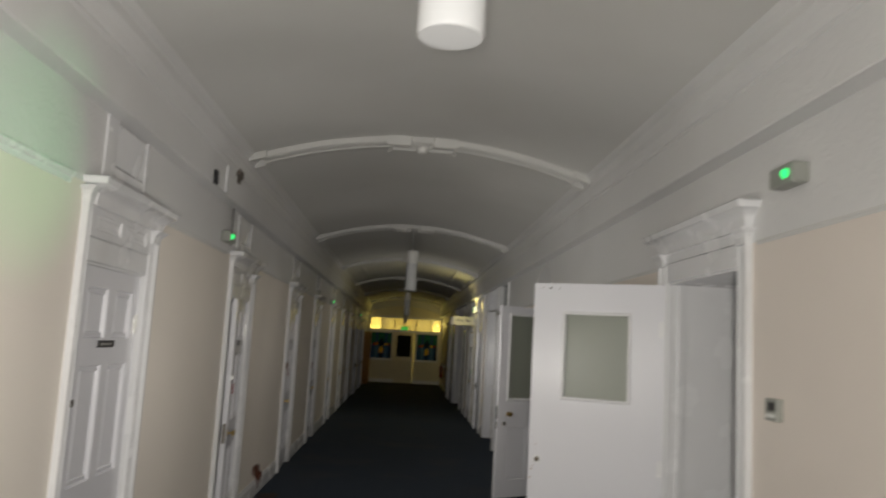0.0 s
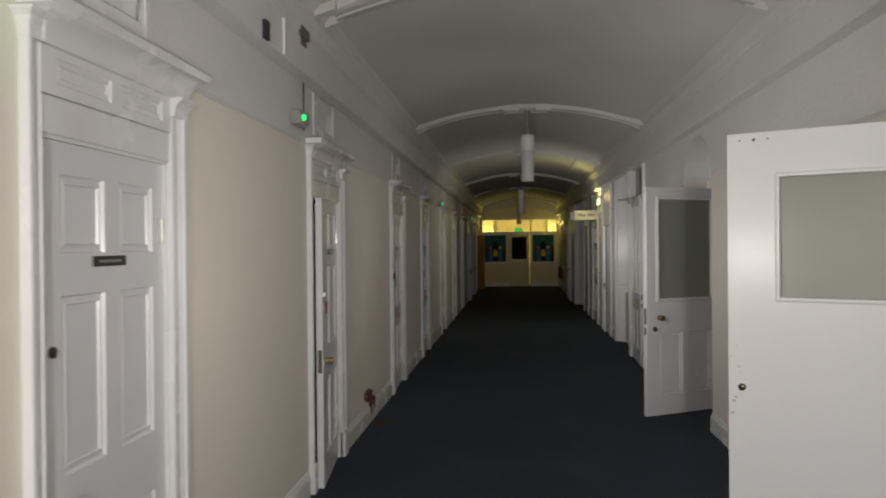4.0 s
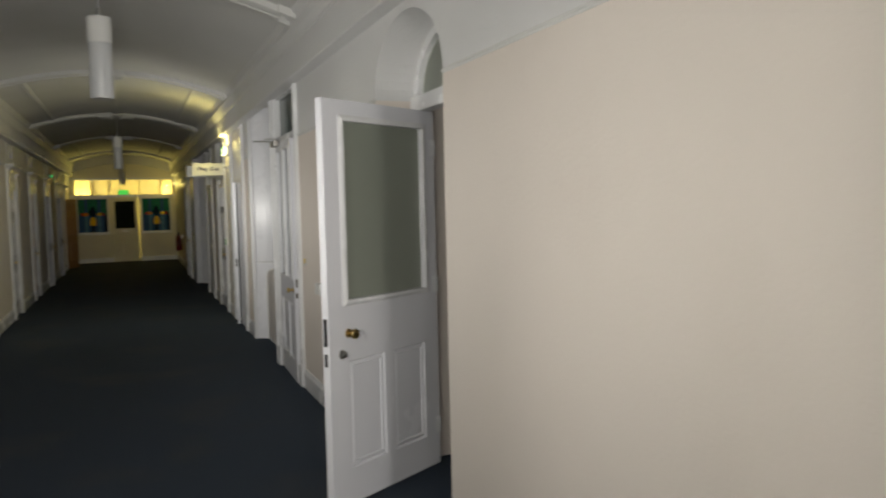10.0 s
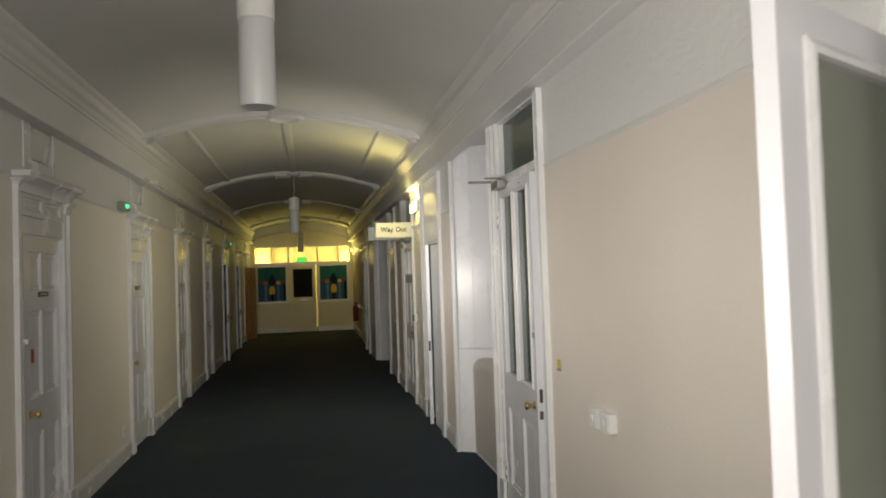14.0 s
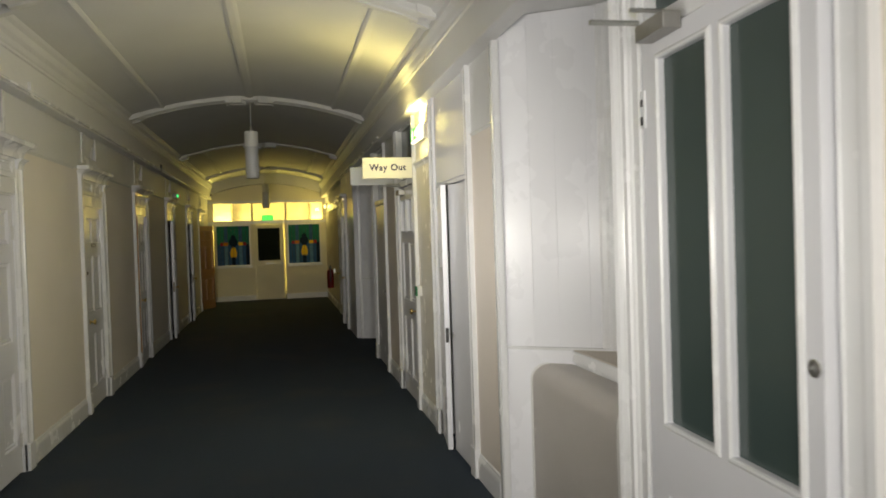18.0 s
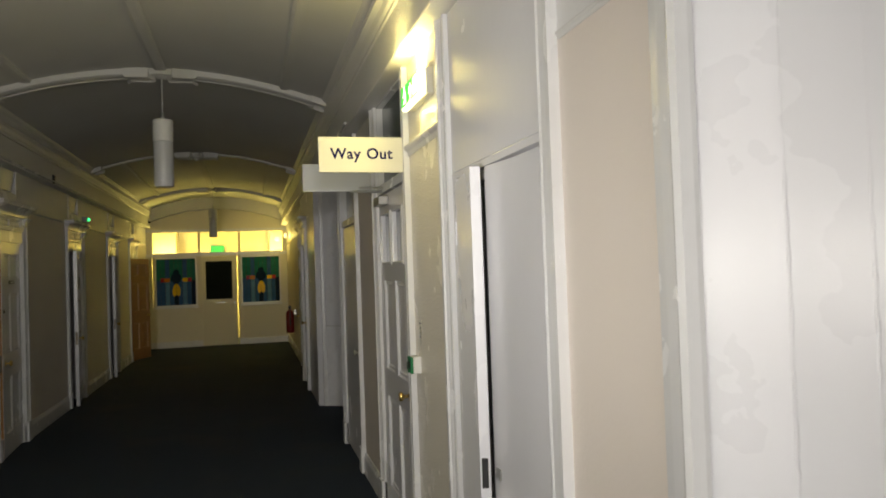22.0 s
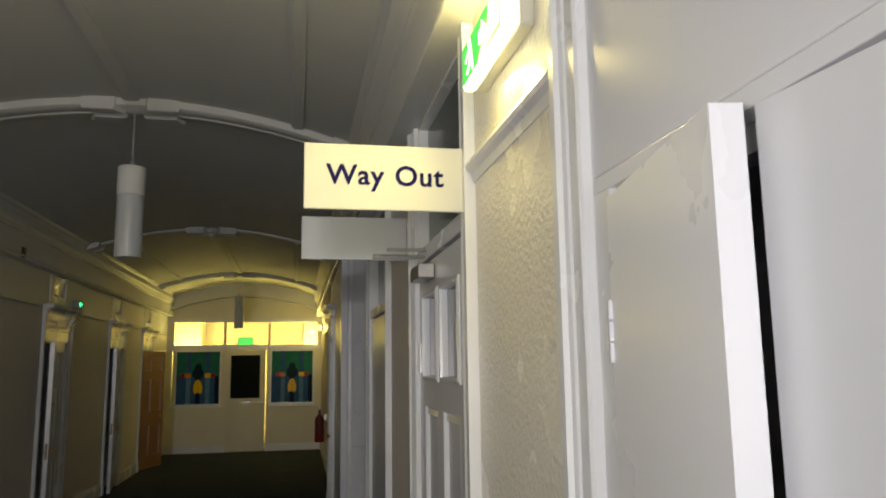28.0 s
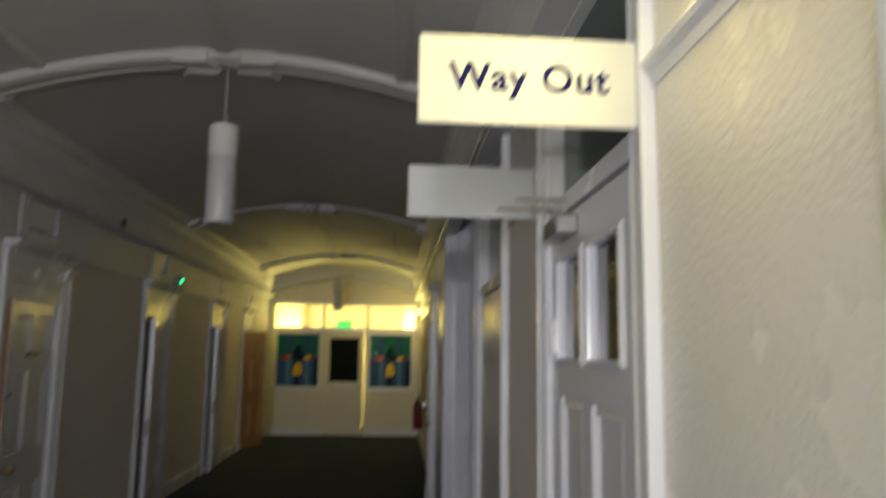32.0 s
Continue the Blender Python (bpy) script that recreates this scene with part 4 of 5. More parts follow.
def alcove(name, y0, y1, cover):
    """A recess with a splayed boarded side, a sill and a window at its back."""
    xb, top, yw, splay = 2.04, BAND + 0.13, y1 - 0.30, 33.7
    run = 0.668
    structure(f"{name}_shell", boxes((XR + WALL, xb + 0.16, y1, y1 + 0.12, 0.0, top), (XR + WALL, xb + 0.16, y0 - 0.12, y0, 0.0, top), (xb + 0.10, xb + 0.14, y0, y1, 0.0, top), (XR + WALL, xb + 0.16, y0, y1, top - 0.001, top + 0.10)), M_FRIEZE, "white plaster shell of the window alcove", "alcove")
    structure(f"{name}_edge_moulding", along_z(bmesh.new(), [(XR + a, y1 + b) for a, b in ((-0.028, 0.012), (-0.034, -0.002), (-0.028, -0.022), (0.0, -0.026), (0.012, -0.024), (0.012, 0.0), (0.0, 0.0), (0.0, 0.10), (-0.014, 0.10), (-0.022, 0.06))], 0.0, BAND - 0.003), M_TRIM, "white gloss moulding at the alcove's edge", "moulding")
    al = thing(f"{name}_boarding", (XR + 0.006, y1 + 0.018, 0), "glossy white upright boarding in the alcove", "panelling", -splay, "", "structure")
    edges = [0.012, 0.19, 0.34, 0.52, run]
    for a, b in zip(edges, edges[1:]):
        part("board", bbox(a, b - 0.0002, -0.020, -0.002, 0.985, top - 0.004, 0.0012), M_BOARD, al)
    for a in edges[1:-1]:
        bm = bmesh.new()
        rng = random.Random(int(a * 1000))
        rings, z = [], 1.02
        while z < top - 0.1:
            wet = 1.22 < z < 1.80
            r = rng.uniform(0.002, 0.0048) if wet else rng.uniform(0.001, 0.0022)
            shift = rng.uniform(-0.0015, 0.0015) if wet else 0.0
            rings.append([(a + shift + r * math.cos(k * math.pi / 6), -0.0195 - 0.8 * r * math.sin(k * math.pi / 6), z) for k in range(7)])
            z += rng.uniform(0.012, 0.034) if wet else rng.uniform(0.03, 0.06)
        loft(bm, rings)
        part("paint_bead", bm, M_BOARD, al, "", True)
    part("lower_board", bbox(0.012, run, -0.022, -0.002, 0.0, 0.968, 0.003), M_BOARD, al)
    part("dado_strip", bbox(0.012, run, -0.028, -0.002, 0.969, 0.984, 0.003), M_TRIM, al)
    part("corner_moulding", along_z(bmesh.new(), [(run - 0.085, -0.0205), (run - 0.07, -0.032), (run - 0.045, -0.032), (run - 0.025, -0.048), (run, -0.05), (run + 0.02, -0.03), (run + 0.02, 0.0), (run, -0.002), (run, -0.0205)], 0.985, top - 0.004), M_TRIM, al)
    win = thing(f"{name}_window", (xb, (y0 + yw) / 2, 1.0), "white framed alcove window with dark frosted panes", "window", 0, "", "structure")
    half, ztop = (yw - y0) / 2 - 0.003, top - 1.0 - 0.004
    for ya, yb in ((-half, -half + 0.07), (half - 0.075, half)):
        part("stile", bbox(-0.03, 0.06, ya, yb, 0.0, ztop), M_TRIM, win)
    for za, zb in ((-0.03, 0.012), (1.345, 1.415), (ztop - 0.05, ztop)):
        part("rail", bbox(-0.024, 0.055, -half + 0.071, half - 0.076, za, zb), M_TRIM, win)
    a, b = -half + 0.071, half - 0.076
    part("lower_pane", boxes((0.0, 0.006, a, b, 0.012, 0.69)), M_GREENGLASS, win, "frosted grey lower pane")
    part("clear_pane", boxes((0.0, 0.006, a, b, 0.694, 1.345)), M_WGLASS, win, "dark clear middle pane")
    part("upper_pane", boxes((0.0, 0.006, a, b, 1.415, ztop - 0.05)), M_WGLASS, win, "dark clear upper pane")
    structure(f"{name}_sill", bevelled(prism([(1.785, y0 + 0.002), (1.785, y1 - 0.235), (2.03, y1 - 0.40), (2.03, y0 + 0.002)], 0.905, 0.968), 0.006), M_TRIM, "white painted window sill", "sill")
    structure(f"{name}_sill_top", bevelled(prism([(1.792, y0 + 0.004), (1.792, y1 - 0.247), (2.006, y1 - 0.392), (2.006, y0 + 0.004)], 0.9682, 0.973), 0.0015), M_SILL, "dusty beige top of the window sill", "sill")
    structure(f"{name}_apron", boxes((1.80, 1.82, y0 + 0.002, y1 - 0.265, 0.0, 0.904)), M_TRIM, "white boarding beneath the sill", "panelling")
    if cover:
        rc = thing("radiator_cover", (1.587, y0 + 0.36, 0), "perforated metal radiator cover with white end panel", "radiator cover")
        deep, r, h = 0.20, 0.10, 0.892
        front = [(0.0, 0.03)] + [(r - r * math.cos(k * math.pi / 20), h - r + r * math.sin(k * math.pi / 20)) for k in range(11)]

        def end(x):
            return y1 - y0 - 0.36 - 0.012 - 0.667 * (x + 0.126)
        bm = bmesh.new()
        loft(bm, [[(x, 0.0 if near else end(x), z) for x, z in front + [(deep, h), (deep, 0.03)]] for near in (True, False)])
        part("perforated_panel", bm, M_PERF, rc, "", True)
        bm = bmesh.new()
        loft(bm, [[(x, 0.0 if near else end(x), z) for x, z in ((0.002, 0.0), (deep, 0.0), (deep, 0.029), (0.002, 0.029))] for near in (True, False)])
        part("plinth", bm, M_WHITEP, rc)
        bm = bmesh.new()
        loft(bm, [[(x - 0.006 if x < deep else x, y, z + (0.004 if z > 0.05 else -0.03)) for x, z in front + [(deep, h), (deep, 0.03)]] for y in (-0.035, -0.001)])
        part("end_panel", bevelled(bm, 0.003), M_WHITEP, rc, "plain white end panel")
        bm = bmesh.new()
        rim = front + [(deep, h)]
        loft(bm, [[(x + dx, end(x) + dy, z) for dx, dy in ((-0.005, -0.012), (0.004, -0.012), (0.004, 0.008), (-0.005, 0.008))] for x, z in rim[:4]]
             + [[(x + dd * (x - r) / r, end(x) + dy, z + dd * max(0.0, z - h + r) / r) for dd, dy in ((0.006, -0.012), (-0.004, -0.012), (-0.004, 0.008), (0.006, 0.008))] for x, z in rim[4:11]])
        part("edge_rim", bm, M_WHITEP, rc, "rounded rim at the end of the mesh", True)


alcove("alcove_1", 14.245, 15.82, True)
alcove("alcove_2", 21.75, 23.70, False)

# ---------------------------------------------------------------- end screen
SW = XR - XL


def hx(x):
    return x - XL


screen_holes = [(hx(-1.592), hx(-1.578), 0.95, 2.085), (hx(-1.53), hx(-0.61), 0.95, 2.085), (hx(-0.487), hx(0.318), 0.0, 2.085), (hx(0.385), hx(1.30), 0.95, 2.085),
                (hx(-1.57), hx(-0.575), 2.19, 2.665), (hx(-0.525), hx(0.335), 2.19, 2.665), (hx(0.385), hx(1.365), 2.19, 2.665)]
SCREEN = Matrix.Translation((XL, YE + 0.10, 0)) @ Matrix.Rotation(radians(-90), 4, "Z")
bm = slab(SW, 3.60, 0.10, (), screen_holes)
bmesh.ops.transform(bm, matrix=SCREEN, verts=bm.verts)
structure("wall_end", bm, M_AMBERWALL, "cream painted timber screen across the corridor", "wall")
bm = bmesh.new()
for x0, x1, z0, z1 in ((XL, XR, 2.675, 2.735), (XL, XR, 2.105, 2.175), (XL, -0.50, 0.0, 0.14), (0.325, XR, 0.0, 0.14), (-1.57, -0.575, 0.905, 0.945), (0.37, 1.33, 0.905, 0.945)):
    box(bm, x0 + 0.001, x1 - 0.001, YE - 0.022, YE, z0, z1)
structure("end_screen_trim", bm, M_TRIM, "cream rails and skirting on the screen", "trim")
for x0, x1 in ((-1.57, -0.575), (-0.525, 0.335), (0.385, 1.365)):
    g = structure("transom_window", boxes((x0, x1, YE + 0.045, YE + 0.051, 2.19, 2.665)), M_CLEAR, "clear transom light onto the lit corridor", "window")
    g.visible_shadow = False
door = thing("door_19", (-0.10, YE, 0), "cream end door with black glazed panel", "door", 0, "", "structure")
bm = slab(0.772, 2.07, 0.045, (), [(0.07, 0.665, 1.075, 1.965)])
bmesh.ops.transform(bm, matrix=Matrix.Translation((-0.385, 0.05, 0.008)) @ Matrix.Rotation(radians(-90), 4, "Z"), verts=bm.verts)
leaf = part("leaf", bm, M_AMBERWALL, door)
part("black_pane", boxes((-0.315, 0.28, 0.022, 0.028, 1.083, 1.973)), M_DGLASS, leaf, "black glass pane")
part("letter_bar", bbox(-0.10, 0.10, -0.004, 0.005, 0.99, 1.015, 0.002), M_STEEL, leaf)
part("lever", bbox(0.305, 0.365, -0.045, 0.005, 0.98, 1.01, 0.004), M_STEEL, leaf)


def leaded(x0, x1, name):
    """A leaded window: strips of blue and green glass, a yellow tulip, orange and red squares on a band."""
    w = thing(name, ((x0 + x1) / 2, YE, 0.95), "leaded stained glass window with yellow flower motif", "window", 0, "stained windows", "structure")
    W, H = x1 - x0, 1.135
    h = W / 2
    for a, b, c, d in ((-h, h, 0.0, 0.03), (-h, h, H - 0.03, H), (-h, -h + 0.03, 0.031, H - 0.031), (h - 0.03, h, 0.031, H - 0.031)):
        part("frame", bbox(a, b, -0.012, 0.04, c, d, 0.003), M_TRIM, w)
    n = 9
    for k in range(n):
        a, b = -h + 0.03 + (W - 0.06) * k / n, -h + 0.03 + (W - 0.06) * (k + 1) / n
        # two paler strips stand in for reflection streaks on the blue glass
        part("blue_pane", boxes((a + 0.003, b - 0.003, 0.016, 0.022, 0.031, 0.60)), M_BGLASS_SHEEN if k in (2, 6) else M_DBGLASS if k in (4, 8) else M_BGLASS, w)
        part("green_pane", boxes((a + 0.003, b - 0.003, 0.016, 0.022, 0.604, H - 0.031)), M_TGLASS if k % 4 != 2 else M_BGLASS, w)
        part("lead_strip", boxes((b - 0.0028, b + 0.0028, 0.012, 0.020, 0.031, H - 0.031)), M_BLACK, w) if k < n - 1 else None
    part("lead_backing", boxes((-h + 0.03, h - 0.03, 0.024, 0.032, 0.031, H - 0.031)), M_BLACK, w)

    def shape(nm, pts, y, mat):
        bm = bmesh.new()
        loft(bm, [[(px, yy, pz) for px, pz in pts] for yy in (y, 0.015)])
        part(nm, bm, mat, w)

    def tulip(s):
        return [(0.0, 0.27), (s * 0.055, 0.235), (s * 0.085, 0.30), (s * 0.085, 0.40), (s * 0.045, 0.50), (0.0, 0.53)]
    shape("yellow_petal", tulip(-1), 0.010, M_YGLASS)
    shape("yellow_petal", [(0.006, 0.27)] + [(p[0] + 0.006, p[1]) for p in tulip(1)[1:5]] + [(0.006, 0.53)], 0.010, M_YGLASS)
    shape("flower_head", [(0.12 * math.cos(k * math.pi / 6), 0.66 + 0.12 * math.sin(k * math.pi / 6)) for k in range(12)], 0.010, M_DBGLASS)
    shape("bud", [(0.07 * math.cos(k * math.pi / 5), 0.79 + 0.07 * math.sin(k * math.pi / 5)) for k in range(10)], 0.008, M_DBGLASS)
    for a, b, mat in ((-0.34, -0.27, M_RGLASS), (-0.26, -0.14, M_ORANGE), (0.14, 0.25, M_YGLASS), (0.26, 0.34, M_RGLASS)):
        shape("band_pane", [(a, 0.57), (b, 0.57), (b, 0.66), (a, 0.66)], 0.010, mat)


leaded(-1.53, -0.61, "window_1")
leaded(0.385, 1.30, "window_2")
# the lit corridor beyond
structure("wall_far_corridor", boxes((XL - 0.2, XL, YE + 0.10, YE + 10.8, 0, 3.3), (XR, XR + 0.2, YE + 0.10, YE + 10.8, 0, 3.3), (XL, XR, YE + 1.9, YE + 2.1, 0, 3.3), (XL, -1.17, YE + 1.25, YE + 1.9, 0, 3.3), (1.10, XR, YE + 1.25, YE + 1.9, 0, 3.3)), M_AMBERWALL, "cream walls of the lit corridor beyond", "wall")
structure("ceiling_far_corridor", boxes((XL - 0.2, XR + 0.2, YE + 0.10, YE + 10.8, 3.3, 3.4)), M_AMBERWALL, "cream ceiling of the corridor beyond", "ceiling")

# ---------------------------------------------------------------- lamps and fittings
def pendant(y, z):
    p = thing("pendant_lamp", (XC, y, z), "unlit white tubular pendant lamp on a cord", "pendant lamp", 0, "corridor pendants")
    part("cap", turned(bmesh.new(), [(0.001, 0.592), (0.078, 0.592), (0.086, 0.586), (0.086, 0.405), (0.082, 0.40), (0.001, 0.40)], (0, 0, 0), "z", 32), M_WHITEP, p, "glossy white upper tube", True)
    part("diffuser", turned(bmesh.new(), [(0.001, 0.399), (0.081, 0.399), (0.082, 0.39), (0.083, 0.012), (0.079, 0.0), (0.001, 0.0)], (0, 0, 0), "z", 32), M_DIFF, p, "grey opal lower tube", True)
    part("cord", turned(bmesh.new(), [(0.004, 0.59), (0.004, vault_z(XC) - z - 0.06)], (0, 0, 0), "z", 8), M_DIFF, p)
    part("cord_grip", turned(bmesh.new(), [(0.001, 0.665), (0.010, 0.66), (0.024, 0.60), (0.022, 0.5925), (0.001, 0.5925)], (0, 0, 0), "z", 14), M_STEEL, p, "", True)
    return p


for y, z in ((RIBS[0], 2.497), (RIBS[2], 2.497), (RIBS[4], 2.443), (RIBS[6], 2.443)):
    pendant(y, z)
for y in (RIBS[1], RIBS[5]):
    d = thing("smoke_detector", (XC, y, vault_z(XC) - 0.068), "round white smoke detector on the ceiling rose", "smoke detector", 0, "detectors")
    part("base", turned(bmesh.new(), [(0.001, 0.0), (0.055, 0.0), (0.055, -0.012), (0.001, -0.012)], (0, 0, 0), "z", 24), M_WHITEP, d, "", True)
    part("sensor_head", turned(bmesh.new(), [(0.001, -0.012), (0.048, -0.012), (0.046, -0.028), (0.030, -0.045), (0.001, -0.046)], (0, 0, 0), "z", 24), M_WHITEP, d, "", True)


def beacon(x, y, z, s, lens_y=-0.045):
    """A small exit beacon with a green lit lens. s: the way it faces along x."""
    b = thing("exit_beacon", (x, y, z), "grey emergency beacon with green lit lens", "emergency light", 0 if s > 0 else 180, "green beacons")
    part("housing", bbox(0.0, 0.075, -0.10, 0.10, -0.045, 0.045, 0.010), M_GREYP, b)
    part("lens", turned(bmesh.new(), [(0.021, 0.074), (0.021, 0.084), (0.014, 0.092), (0.001, 0.094)], (0, lens_y, 0.0), "x", 16), M_LED, b, "", True)


beacon(XL, 7.42, 2.515, 1)
beacon(XL, 16.45, 2.45, 1)
beacon(XL, 26.05, 2.51, 1)
beacon(XR, 4.36, 2.55, -1, 0.045)

ex = thing("exit_sign", (XR, 18.10, 2.485), "lit green exit sign box glowing amber", "exit sign")
part("housing", bbox(-0.040, -0.002, -0.215, 0.215, 0.004, 0.135, 0.006), M_SIGN, ex)
part("diffuser", bbox(-0.074, -0.041, -0.210, 0.210, 0.0, 0.125, 0.012), M_EXITLIT, ex, "bright lit diffuser")
lit = part("green_panel", boxes((-0.0758, -0.0742, -0.185, 0.200, 0.012, 0.118)), M_EXITGREEN, ex, "lit green pictogram panel")
bm = boxes((-0.0772, -0.0759, -0.170, -0.09, 0.025, 0.108), (-0.0772, -0.0759, -0.02, 0.01, 0.05, 0.085))
loft(bm, [[(x, -0.065, 0.067), (x, -0.02, 0.03), (x, -0.02, 0.104)] for x in (-0.0772, -0.0759)])
part("arrow_and_door", bm, M_EXITMAN, lit)
bm = bmesh.new()
turned(bm, [(0.013, -0.0772), (0.013, -0.0759)], (0, 0.115, 0.103), "x", 12)
for pts in ([(0.125, 0.088), (0.095, 0.092), (0.085, 0.055), (0.110, 0.05)], [(0.110, 0.058), (0.095, 0.055), (0.135, 0.022), (0.150, 0.028)], [(0.098, 0.055), (0.085, 0.058), (0.075, 0.02), (0.088, 0.018)], [(0.125, 0.088), (0.120, 0.078), (0.155, 0.060), (0.160, 0.067)]):
    loft(bm, [[(x, *q) for q in pts] for x in (-0.0772, -0.0759)])
part("running_figure", bm, M_EXITMAN, lit)


def board(y, z, label, mat):
    b = thing("hanging_sign", (1.19, y, z), label, "sign", 0, "projecting signs")
    part("panel", bbox(-0.235, 0.242, -0.006, 0.006, -0.098, 0.098, 0.004), mat, b)
    part("wall_bracket", bbox(0.243, 0.262, -0.012, 0.012, -0.105, 0.105, 0.003), M_SIGN, b)
    return b


sign = board(18.52, 2.290, "cream projecting sign reading Way Out in navy", M_SIGN)
words = bpy.data.curves.new("lettering", "FONT")
words.body, words.size, words.extrude, words.offset = "Way Out", 0.083, 0.0006, 0.0018
words.space_character, words.space_word = 1.08, 1.15
words.materials.append(M_NAVY)
text = new("lettering", words)
text.parent = sign
text.matrix_basis = pose(-0.170, -0.0068, -0.022, 90, 0, 0)
board(19.74, 2.315, "blank pale grey projecting sign board", M_SIGNGREY)

g = thing("break_glass_box", (XR, 18.40, 1.134), "green and white emergency door release box", "call point")
part("back_box", bbox(-0.045, 0.0, -0.045, 0.045, -0.045, 0.045, 0.004), M_WHITEP, g)
part("front_plate", bbox(-0.060, -0.0455, -0.045, 0.045, -0.045, 0.045, 0.006), M_GREEN, g)
part("press_panel", boxes((-0.062, -0.0605, -0.02, 0.02, -0.02, 0.02)), M_BLACK, g)
g = thing("paper_label", (XR, 18.335, 1.315), "small white label with printed lines on plaster", "label")
part("sheet", bbox(-0.0065, -0.0045, -0.028, 0.028, -0.062, 0.062, 0.0005), M_SIGN, g)
for k, (w, h) in enumerate(((0.024, 0.008), (0.020, 0.004), (0.026, 0.004), (0.016, 0.008))):
    part("text_bar", boxes((-0.0072, -0.0066, -w * 0.8, w * 0.6, 0.042 - 0.024 * k, 0.042 - 0.024 * k + h)), M_NAVY if k else M_BLACK, g)

t = thing("thermostat", (XR, 4.535, 1.546), "grey wall thermostat with small display", "thermostat")
part("case", bbox(-0.028, 0.0, -0.055, 0.055, -0.048, 0.048, 0.005), M_GREYP, t)
part("display", boxes((-0.0295, -0.0285, -0.035, 0.030, -0.005, 0.032)), M_PLATE, t)
for k in range(3):
    part("button", bbox(-0.032, -0.0285, -0.035 + 0.026 * k, -0.018 + 0.026 * k, -0.034, -0.018, 0.001), M_WHITEP, t)
t = thing("socket", (XR, 4.72, 0.98), "dark double wall switch", "switch")
part("plate", bbox(-0.012, 0.0, -0.035, 0.035, -0.06, 0.06, 0.003), M_STEEL, t)
for y in (12.11, 12.245):
    t = thing("light_switch", (XR, y, 0.985), "white boxed light switch on beige wall", "switch", 0, "boxed switches")
    part("back_box", bbox(-0.042, 0.0, -0.046, 0.046, -0.046, 0.046, 0.004), M_WHITEP, t)
    part("switch_plate", bbox(-0.050, -0.0425, -0.044, 0.044, -0.044, 0.044, 0.003), M_WHITEP, t)
    part("rocker", bbox(-0.056, -0.0505, -0.008, 0.008, -0.014, 0.014, 0.002), M_WHITEP, t)
t = thing("broken_bell_push", (XR, 12.82, 1.17), "broken bell push with yellow insert", "bell push")
part("plate", bbox(-0.005, 0.0, -0.020, 0.018, -0.036, 0.030, 0.002), M_DIFF, t)
part("yellow_insert", bbox(-0.018, -0.0085, -0.018, 0.010, -0.008, 0.030, 0.003), M_YELLOW, t)
part("contact", bbox(-0.022, -0.0085, -0.014, 0.016, -0.032, -0.014, 0.003), M_STEEL, t)

t = thing("security_camera", (XL + 0.13, 32.30, 2.91), "small white dome camera on the boxing", "camera")
part("base", turned(bmesh.new(), [(0.001, 0.03), (0.045, 0.03), (0.045, 0.0), (0.001, 0.0)], (0, 0, 0), "z", 20), M_WHITEP, t, "", True)
part("dome", turned(bmesh.new(), [(0.040, 0.0), (0.037, -0.018), (0.026, -0.032), (0.001, -0.040)], (0, 0, 0), "z", 20), M_BLACK, t, "", True)
part("bracket", bbox(-0.022, 0.02, -0.02, 0.02, 0.0305, 0.045, 0.002), M_WHITEP, t)

t = thing("fire_extinguisher", (XR - 0.12, 29.55, 0.45), "red fire extinguisher hung on the wall", "fire extinguisher")
part("cylinder", turned(bmesh.new(), [(0.001, 0.0), (0.075, 0.0), (0.08, 0.015), (0.08, 0.36), (0.068, 0.42), (0.03, 0.455), (0.026, 0.48), (0.001, 0.48)], (0, 0, 0), "z", 24), M_RED, t, "", True)
part("valve", bbox(-0.025, 0.025, -0.03, 0.03, 0.48, 0.53, 0.004), M_BLACK, t)
part("lever", bbox(-0.012, 0.012, -0.11, 0.02, 0.535, 0.55, 0.003), M_BLACK, t)
part("hose", loft(bmesh.new(), [[(0.012 * math.cos(a) , -0.095 - 0.02 * math.sin(k * 0.4) + 0.012 * math.sin(a), 0.50 - 0.05 * k) for a in (0, 1.05, 2.1, 3.14, 4.2, 5.2)] for k in range(8)]), M_BLACK, t, "", True)
part("wall_hook", bbox(0.081, 0.12, -0.02, 0.02, 0.36, 0.46, 0.003), M_STEEL, t)

for x, y, s in ((XR, 31.75, -1),):
    t = thing("bulkhead_lamp", (x, y, 2.50), "small lit amber bulkhead lamp", "wall lamp", 0 if s > 0 else 180, "bulkhead lamps")
    part("base", bbox(0.0, 0.035, -0.14, 0.14, -0.06, 0.06, 0.006), M_WHITEP, t)
    part("lens", bbox(0.036, 0.085, -0.125, 0.125, -0.05, 0.05, 0.014), M_BULK, t)
t = thing("end_exit_sign", (-0.13, YE - 0.024, 2.26), "small lit green exit sign on the screen", "exit sign")
part("housing", bbox(-0.16, 0.16, -0.012, 0.0, -0.085, 0.085, 0.004), M_WHITEP, t)
part("green_panel", boxes((-0.15, 0.15, -0.016, -0.0125, -0.075, 0.075)), M_EXITGREEN, t)

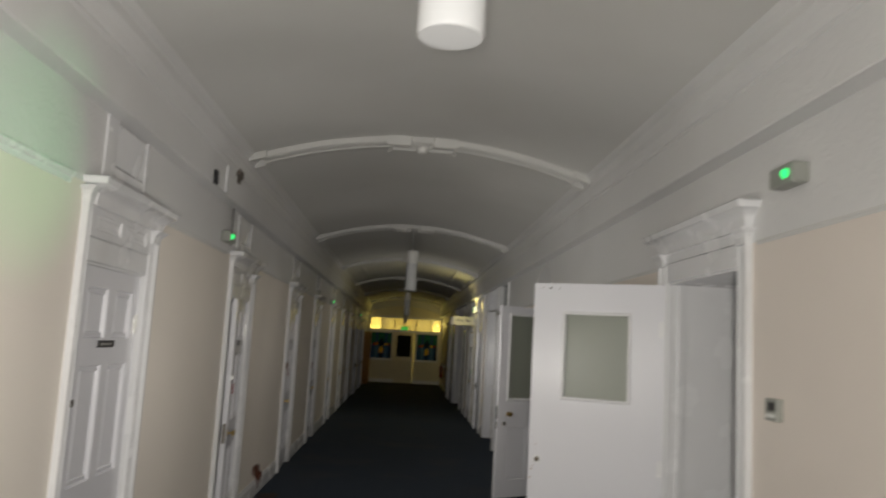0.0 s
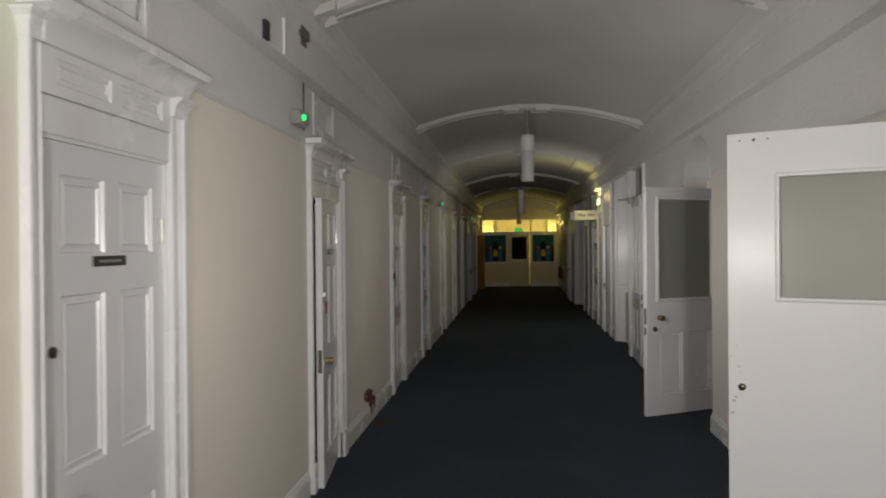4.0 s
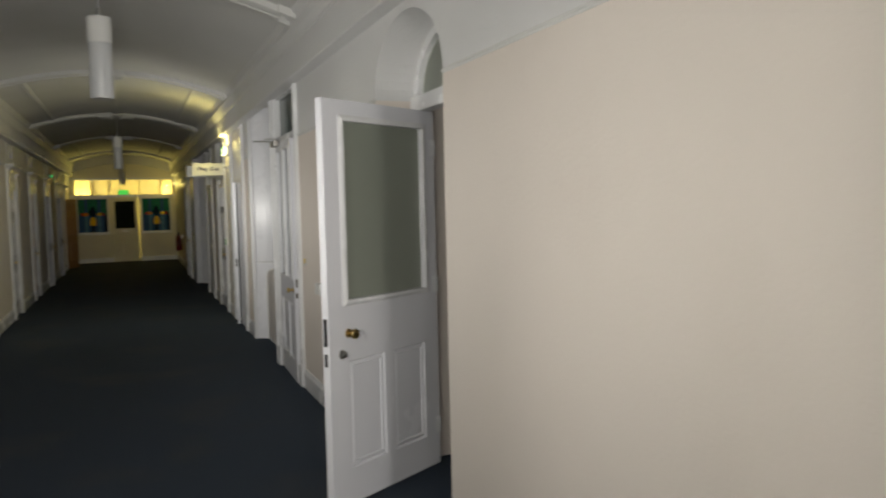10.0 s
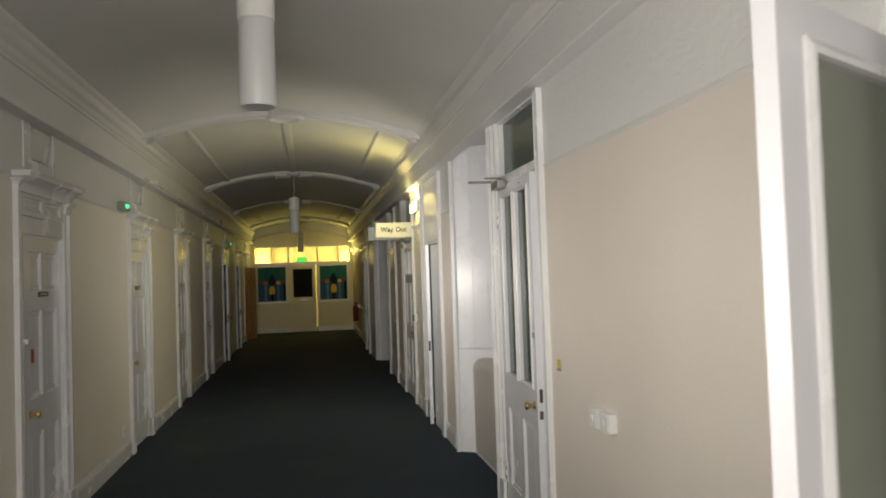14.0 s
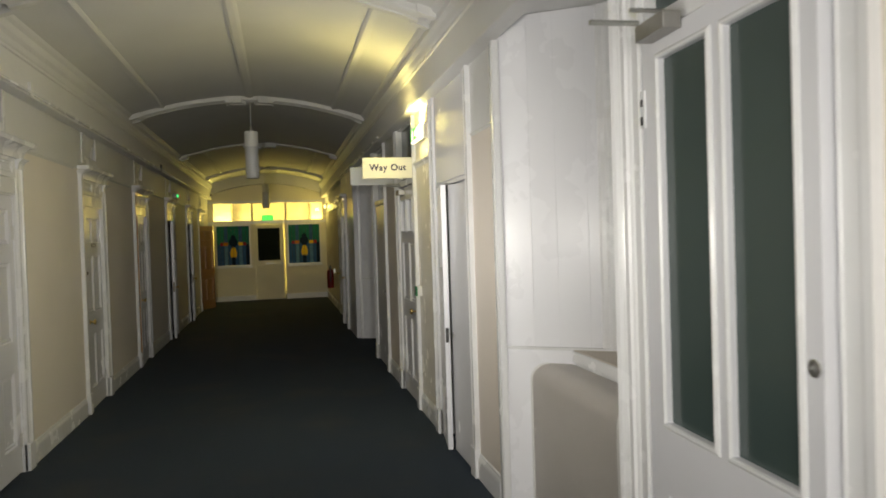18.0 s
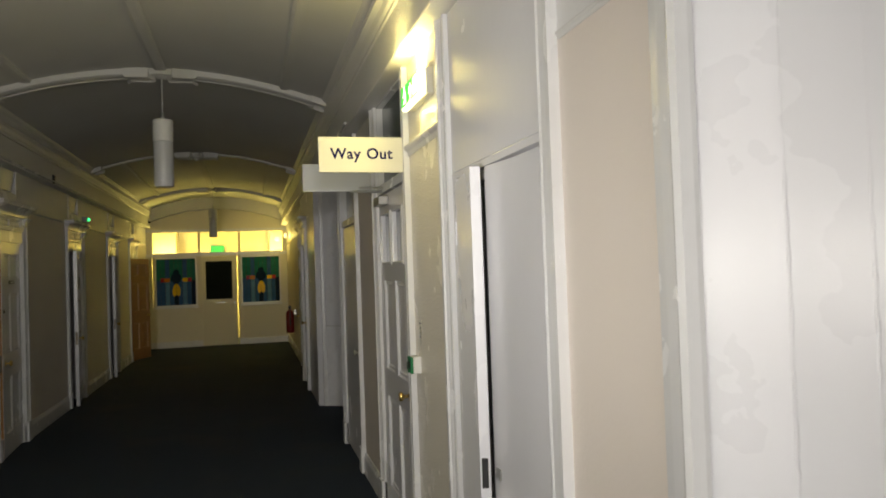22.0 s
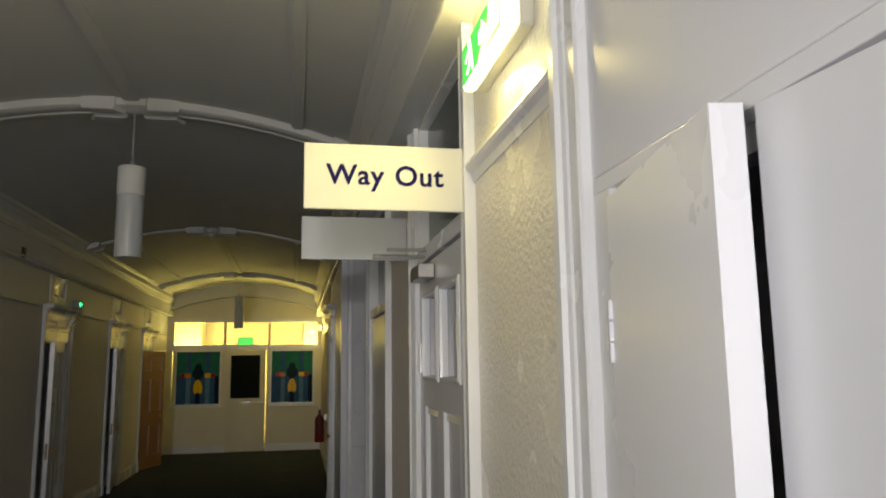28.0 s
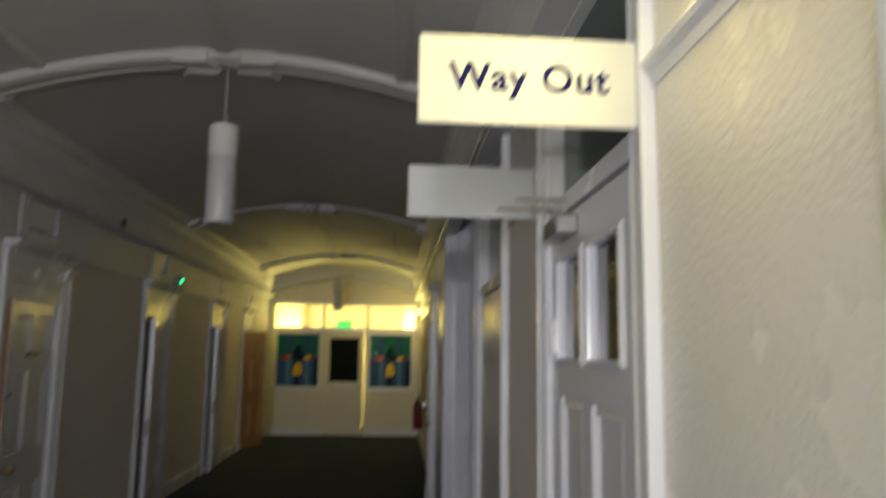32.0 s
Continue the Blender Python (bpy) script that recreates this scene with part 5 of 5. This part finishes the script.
for name, x, y0, y1 in (("conduit", XL + 0.125, 17.0, 32.6), ("conduit", XR - 0.125, 20.2, 32.6)):
    tagged(link(name, turned(bmesh.new(), [(0.001, y0), (0.011, y0), (0.011, y1), (0.001, y1)], (x, 0, BAND + 0.02), "y", 10), M_TRIM, True), "white painted conduit along the boxed cornice", "conduit", "wall conduits")
for y in (6.55, 17.7, 23.9):
    t = thing("cable_entry", (XL + 0.111, y, 2.83), "small black cable entry on the boxing", "cable entry", 0, "cable entries")
    part("cover", bbox(0.0, 0.02, -0.035, 0.035, -0.05, 0.05, 0.004), M_WHITEP if 10 < y < 20 else M_BLACK, t)
for y in (7.58, 16.74):
    tagged(link("drop_cable", turned(bmesh.new(), [(0.005, 2.46), (0.005, BAND)], (XL + 0.02, y, 0), "z", 8), M_BLACK if y < 10 else M_DIFF), "thin cable dropping to the beacon", "cable", "drop cables")

tagged(link("brown_stain", boxes((XL + 0.1105, XL + 0.128, 7.18, 7.36, 2.985, 3.045), (XL + 0.1105, XL + 0.116, 7.22, 7.33, 2.94, 2.985)), M_DIRT_SHADE), "brown water stain on the cornice edge", "stain")
tagged(link("cable_cover", bbox(XL + 0.1105, XL + 0.124, 6.86, 6.885, BAND + 0.004, 2.99, 0.002), M_TRIM), "white cable cover strip up the boxing", "cable cover")
# damp stain low on the wall, and the notices
bm = bmesh.new()
rng = random.Random(4)
blots = [(9.78 + rng.gauss(0, 0.10), 0.235 + rng.gauss(0, 0.045), rng.uniform(0.015, 0.055), rng.uniform(0.015, 0.05)) for k in range(22)]
blots += [(9.80 + rng.gauss(0, 0.045), 0.10 + 0.09 * rng.random(), rng.uniform(0.02, 0.045), rng.uniform(0.03, 0.06)) for k in range(9)]
for cy, cz, w, h in blots:
    n = 14
    ring = []
    for k in range(n):
        a = 2 * math.pi * k / n
        q = rng.uniform(0.55, 1.2)
        ring.append((cy + w * q * math.cos(a), max(0.012, cz + h * q * math.sin(a))))
    d = rng.uniform(0.0215, 0.0245)
    loft(bm, [[(XL + x, y, z) for y, z in ring] for x in (0.001, d if cz < 0.18 else 0.004 + 0.003 * rng.random())])
ring = [(0.16 + 0.13 * rng.uniform(0.5, 1.1) * math.cos(k * math.pi / 9), 0.20 * rng.uniform(0.6, 1.1) * math.sin(k * math.pi / 9)) for k in range(18)]
floor_spill = bmesh.new()
loft(floor_spill, [[(XL + x, 9.72 + y, z) for x, y in ring] for z in (0.0005, 0.0035)])
tagged(link("carpet_stain", floor_spill, M_SPILL), "dull reddish stain soaked into the carpet", "stain")
tagged(link("damp_stain", bm, M_RUST), "rust-red damp stain on wall and skirting", "stain")


# notices pinned to the left wall, and a low socket
t = thing("notice", (XL, 2.99, 1.60), "white laminated notice with black arrow and bars", "notice")
part("sheet", bbox(0.0015, 0.004, -0.17, 0.17, -0.12, 0.12, 0.001), M_PAPER, t)
part("blue_bar", boxes((0.0042, 0.0050, 0.085, 0.135, 0.045, 0.062)), M_NAVY, t)
part("red_bar", boxes((0.0042, 0.0050, 0.060, 0.110, -0.060, -0.045)), M_REDINK, t)
bm = boxes((0.0042, 0.0050, -0.03, 0.070, -0.012, 0.006), (0.0042, 0.0050, 0.070, 0.096, -0.040, 0.034), (0.0042, 0.0050, 0.0, 0.040, 0.052, 0.066), (0.0042, 0.0050, 0.010, 0.024, 0.006, 0.052))
part("black_symbol", bm, M_BLACK, t)
for k in range(2):
    part("text_bar", boxes((0.0042, 0.0050, -0.10, 0.075 - 0.03 * k, 0.088 + 0.016 * k, 0.094 + 0.016 * k)), M_DIFF, t)
t = thing("red_edged_notice", (XL, 2.93, 1.93), "white laminated notice with thin red border", "notice")
part("sheet", bbox(0.0015, 0.004, -0.15, 0.15, -0.20, 0.20, 0.001), M_PAPER, t)
bm = boxes(*[(0.0042, 0.0050, a, b, c, d) for a, b, c, d in ((-0.135, 0.135, -0.185, -0.180), (-0.135, 0.135, 0.180, 0.185), (-0.135, -0.130, -0.180, 0.180), (0.130, 0.135, -0.180, 0.180))])
part("red_border", bm, M_REDINK, t)
t = thing("wall_socket", (XL, 16.44, 0.29), "white low wall socket beside the door", "socket")
part("plate", bbox(0.0, 0.012, -0.045, 0.045, -0.045, 0.045, 0.003), M_WHITEP, t)
for y in (-0.012, 0.012):
    part("slot", boxes((0.0122, 0.0128, y - 0.003, y + 0.003, -0.010, 0.004)), M_BLACK, t)
